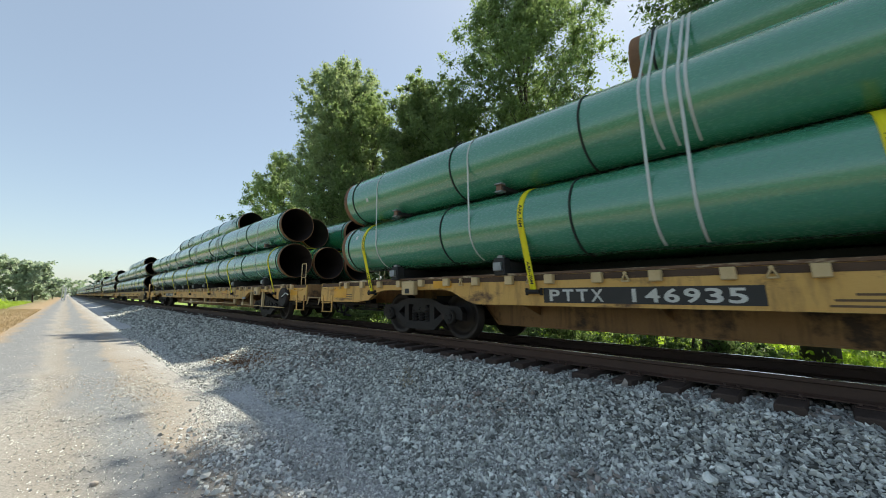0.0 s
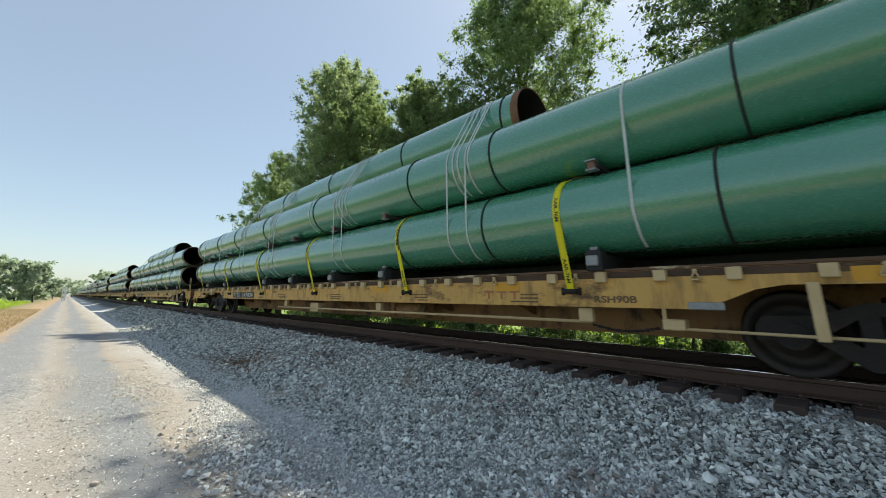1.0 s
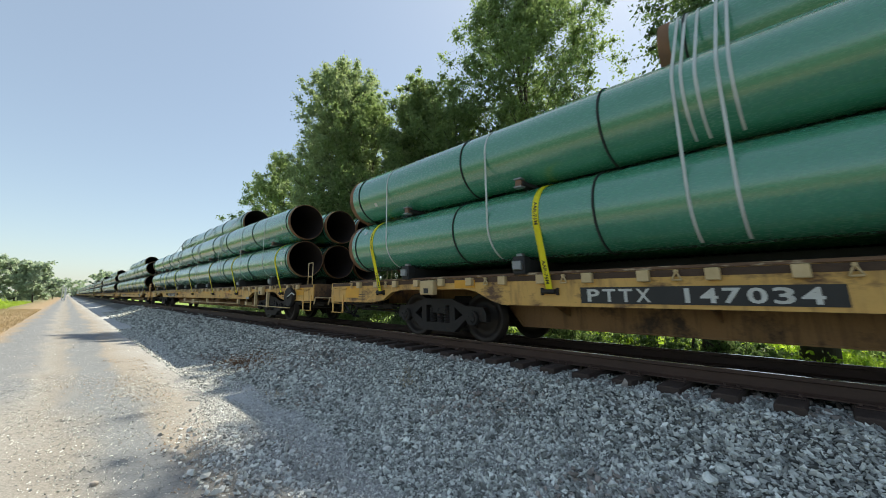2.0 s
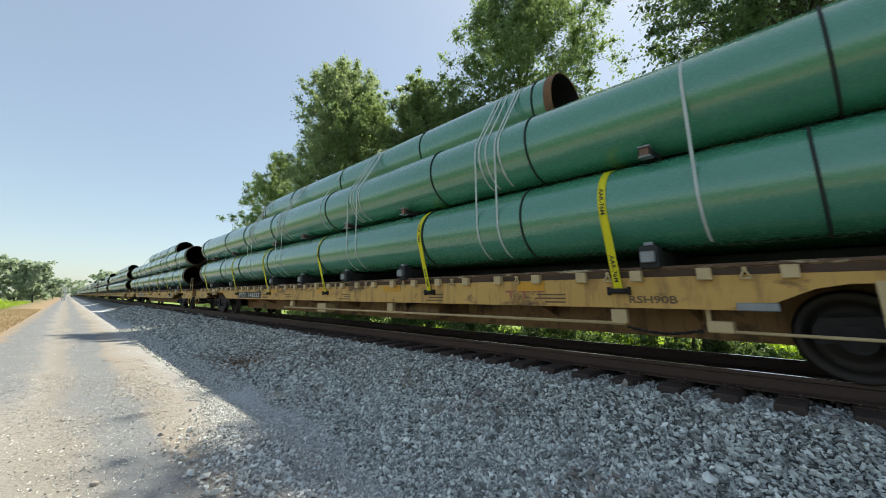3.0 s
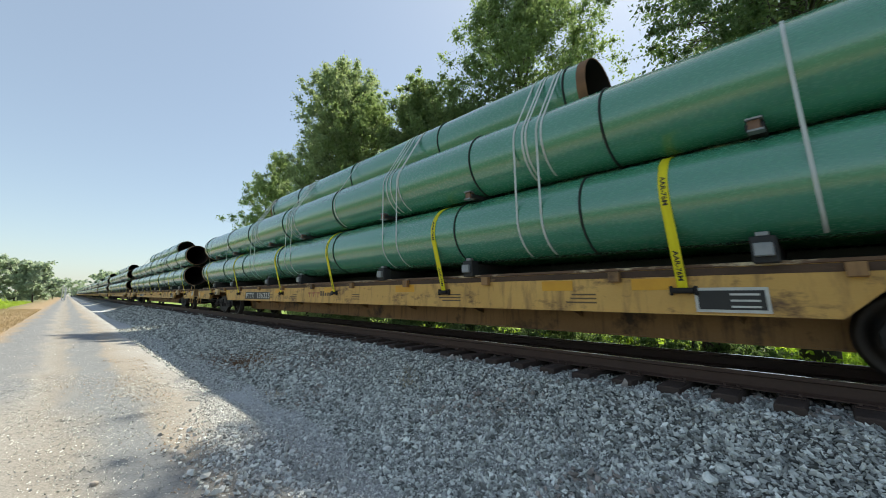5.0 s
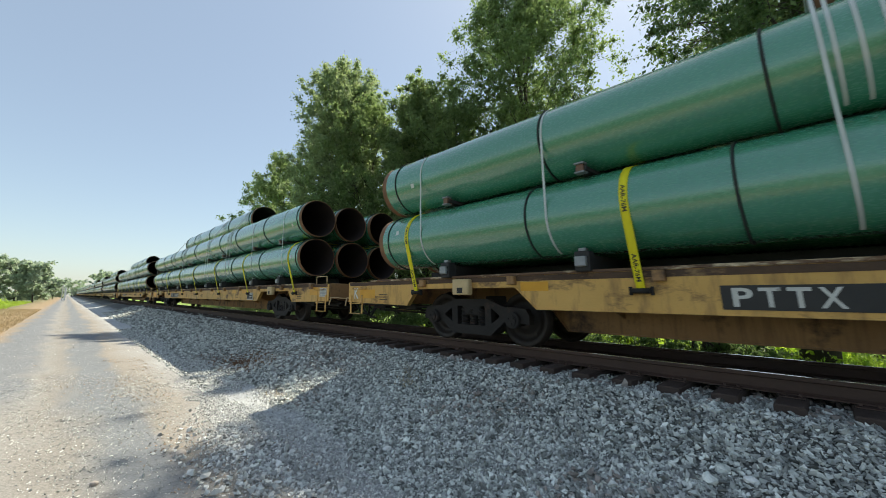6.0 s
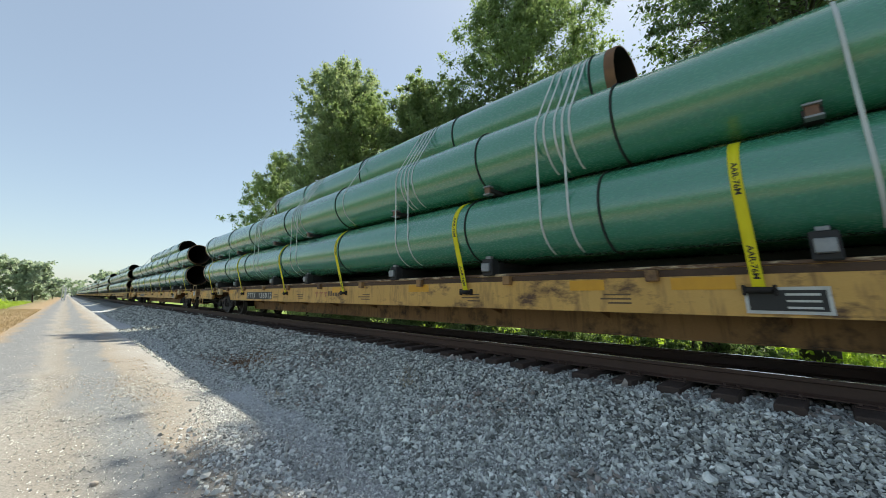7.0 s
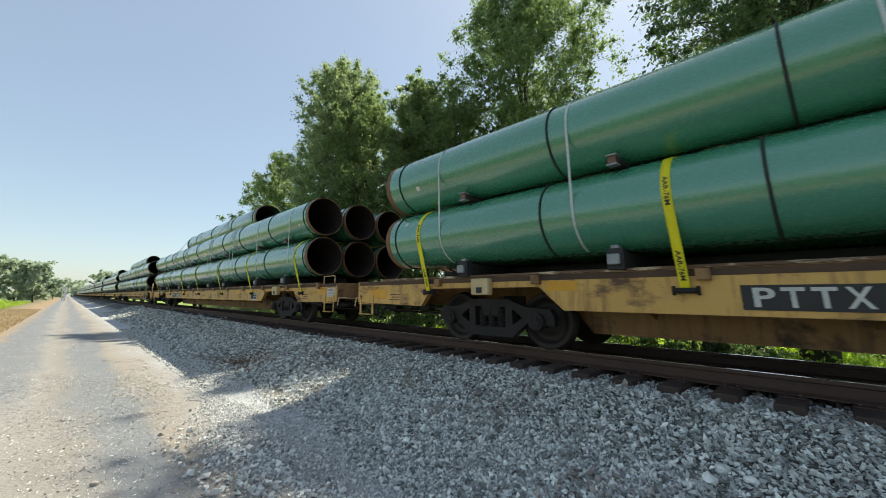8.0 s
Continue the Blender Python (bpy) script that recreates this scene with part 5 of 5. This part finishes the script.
def gravel():
    rs = np.random.RandomState(21)
    stones("ballast", scatter(rs, 78000, 2.05, 5.32, -3.0, 6.5, shoulder), 0.029, M_STONE, 1, "coarse grey crushed-stone ballast")
    stones("ballast", scatter(rs, 37000, 2.05, 5.32, 6.5, 18.0, shoulder), 0.040, M_STONE, 2, "coarse grey crushed-stone ballast")
    stones("ballast", scatter(rs, 16000, 2.05, 5.3, 18.0, 46.0, shoulder), 0.065, M_STONE, 3, "coarse grey crushed-stone ballast")
    stones("ballast", scatter(rs, 6000, 4.7, 7.5, -3.0, 10.0, lambda a, b: abs(a - TRACK) < 1.42), 0.042, M_STONEBROWN, 12, "brown-stained ballast between the sleepers")
    stones("ballast", scatter(rs, 10500, 2.4, 4.9, -3.0, 12.0, lambda a, b: shoulder(a, b) and noise.noise((a * 0.9, b * 0.7, 11.0)) > 0.10), 0.032, M_STONEBROWN, 4, "rust-stained ballast stones", 0.6)
    # a spill of coarse stones on the road and thin scatter over it
    heap = np.column_stack([rs.normal(1.55, 0.28, 1800), rs.normal(4.1, 0.75, 1800)])
    stones("loose_gravel", heap, 0.032, M_CHIP, 5, "spill of grey stones on the road edge")
    stones("loose_gravel", scatter(rs, 26000, 2.0, 3.5, 0.2, 13.0, lambda a, b: noise.noise((a * 0.8, b * 0.45, 4.0)) > 0.22 - 0.50 * (a - 2.0) - 0.06 * max(0, b - 5)), 0.019, M_CHIP, 6, "small grey stones at the foot of the ballast")
    stones("loose_gravel", scatter(rs, 17000, -1.8, 2.6, 1.0, 11.0, lambda a, b: noise.noise((a * 1.1, b * 0.4, 6.0)) > -0.25 + 0.3 * (abs(a + 0.75) < 0.35)), 0.013, M_CHIP, 7, "fine pale road chippings", 0.15, 0.4)
    stones("loose_gravel", scatter(rs, 1600, -2.2, 2.4, 9.0, 30.0), 0.018, M_CHIP, 8, "pale road chippings", 0.15, 0.4)
    stones("loose_gravel", scatter(rs, 3500, 2.2, 3.6, 0.3, 9.0), 0.020, M_CHIP, 9, "pale stones at the foot of the ballast")
    stones("loose_gravel", scatter(rs, 24000, 0.7, 3.3, 0.6, 9.0, lambda a, b: noise.noise((a * 0.9, b * 0.5, 14.0)) > 0.35 - 0.32 * (a - 0.7)), 0.0135, M_CHIP, 15, "small grey stones strewn over the road edge", 0.2, 0.55)
    stones("loose_gravel", scatter(rs, 9000, -1.4, 1.4, 2.2, 10.0, lambda a, b: noise.noise((a * 1.3, b * 0.35, 24.0)) > 0.0), 0.011, M_STONE, 16, "fine grey stones strewn over the road", 0.2, 0.45)
    stones("loose_gravel", scatter(rs, 4200, -0.4, 2.0, 3.6, 13.0, lambda a, b: noise.noise((a * 1.2, b * 0.4, 31.0)) > 0.12 + 0.25 * abs(a - 1.0)), 0.015, M_TANCHIP, 17, "tan and rusty chippings on the road", 0.15, 0.45)
    stones("loose_gravel", scatter(rs, 24000, 1.5, 3.3, 1.6, 7.5, lambda a, b: noise.noise((a * 1.5, b * 1.1, 44.0)) > -0.16), 0.0165, M_CHIP, 18, "angular pale grey stones on the compacted road edge", 0.25, 0.55)
    stones("loose_gravel", scatter(rs, 7000, 1.8, 3.0, 7.5, 24.0), 0.028, M_STONE, 19, "grey stones along the foot of the ballast", 0.25, 0.6)
    for x, y, r, k in ((1.15, 5.4, 0.22, 260), (0.68, 9.4, 0.35, 300)):
        stones("loose_gravel", np.column_stack([rs.normal(x, r, k), rs.normal(y, r * 2.2, k)]), 0.014, M_TANCHIP, int(y * 10), "tan patch of dry chippings on the road", 0.15, 0.45)
    litter = np.column_stack([rs.normal(3.15, 0.22, 900), rs.normal(9.9, 0.6, 900)])
    stones("loose_gravel", litter, 0.030, M_RUST, 20, "patch of rusty brown stones on the ballast", 0.8, 0.6)
    # single rocks that stand out
    for i, (x, y, s, m) in enumerate(((2.55, 3.40, 0.10, M_CHIP), (3.50, 0.72, 0.12, M_STONE), (3.66, 0.67, 0.10, M_STONE), (3.62, 0.50, 0.09, M_CHIP), (0.33, 4.57, 0.06, M_STONEBROWN), (0.99, 4.80, 0.11, M_STONEBROWN))):
        bm = bmesh.new()
        bmesh.ops.create_icosphere(bm, subdivisions=2, radius=s / 2)
        rnd = random.Random(70 + i)
        o = Vector((rnd.random() * 9, rnd.random() * 9, rnd.random() * 9))
        for v in bm.verts:
            v.co *= 1 + 0.45 * noise.noise(v.co * 14 + o)
            v.co.z *= 0.7
        ob = thing("rock", bm, m, "pale broken rock lying on the gravel" if m is M_CHIP else "grey broken rock lying on the gravel", "rock")
        ob.matrix_basis = pose(x, y, height(x, y) + s * 0.22, rnd.uniform(-20, 20), rnd.uniform(-20, 20), rnd.uniform(0, 360))


gravel()


def signal():
    """A white-painted signal case and mast far down the line."""
    base = tagged(new("signal_mast"), "white signal mast with a small case beside the far track", "signal")
    base.location = (-0.4, 150, ROAD)
    for name, dx, w, h in (("mast", -0.5, 0.2, 4.4), ("case", 0.1, 0.42, 3.6)):
        bm = bmesh.new()
        box(bm, dx - w / 2, dx + w / 2, -w / 2, w / 2, 0, h, 0.03)
        part(name, bm, M_METALWHITE, base)


signal()


motions()
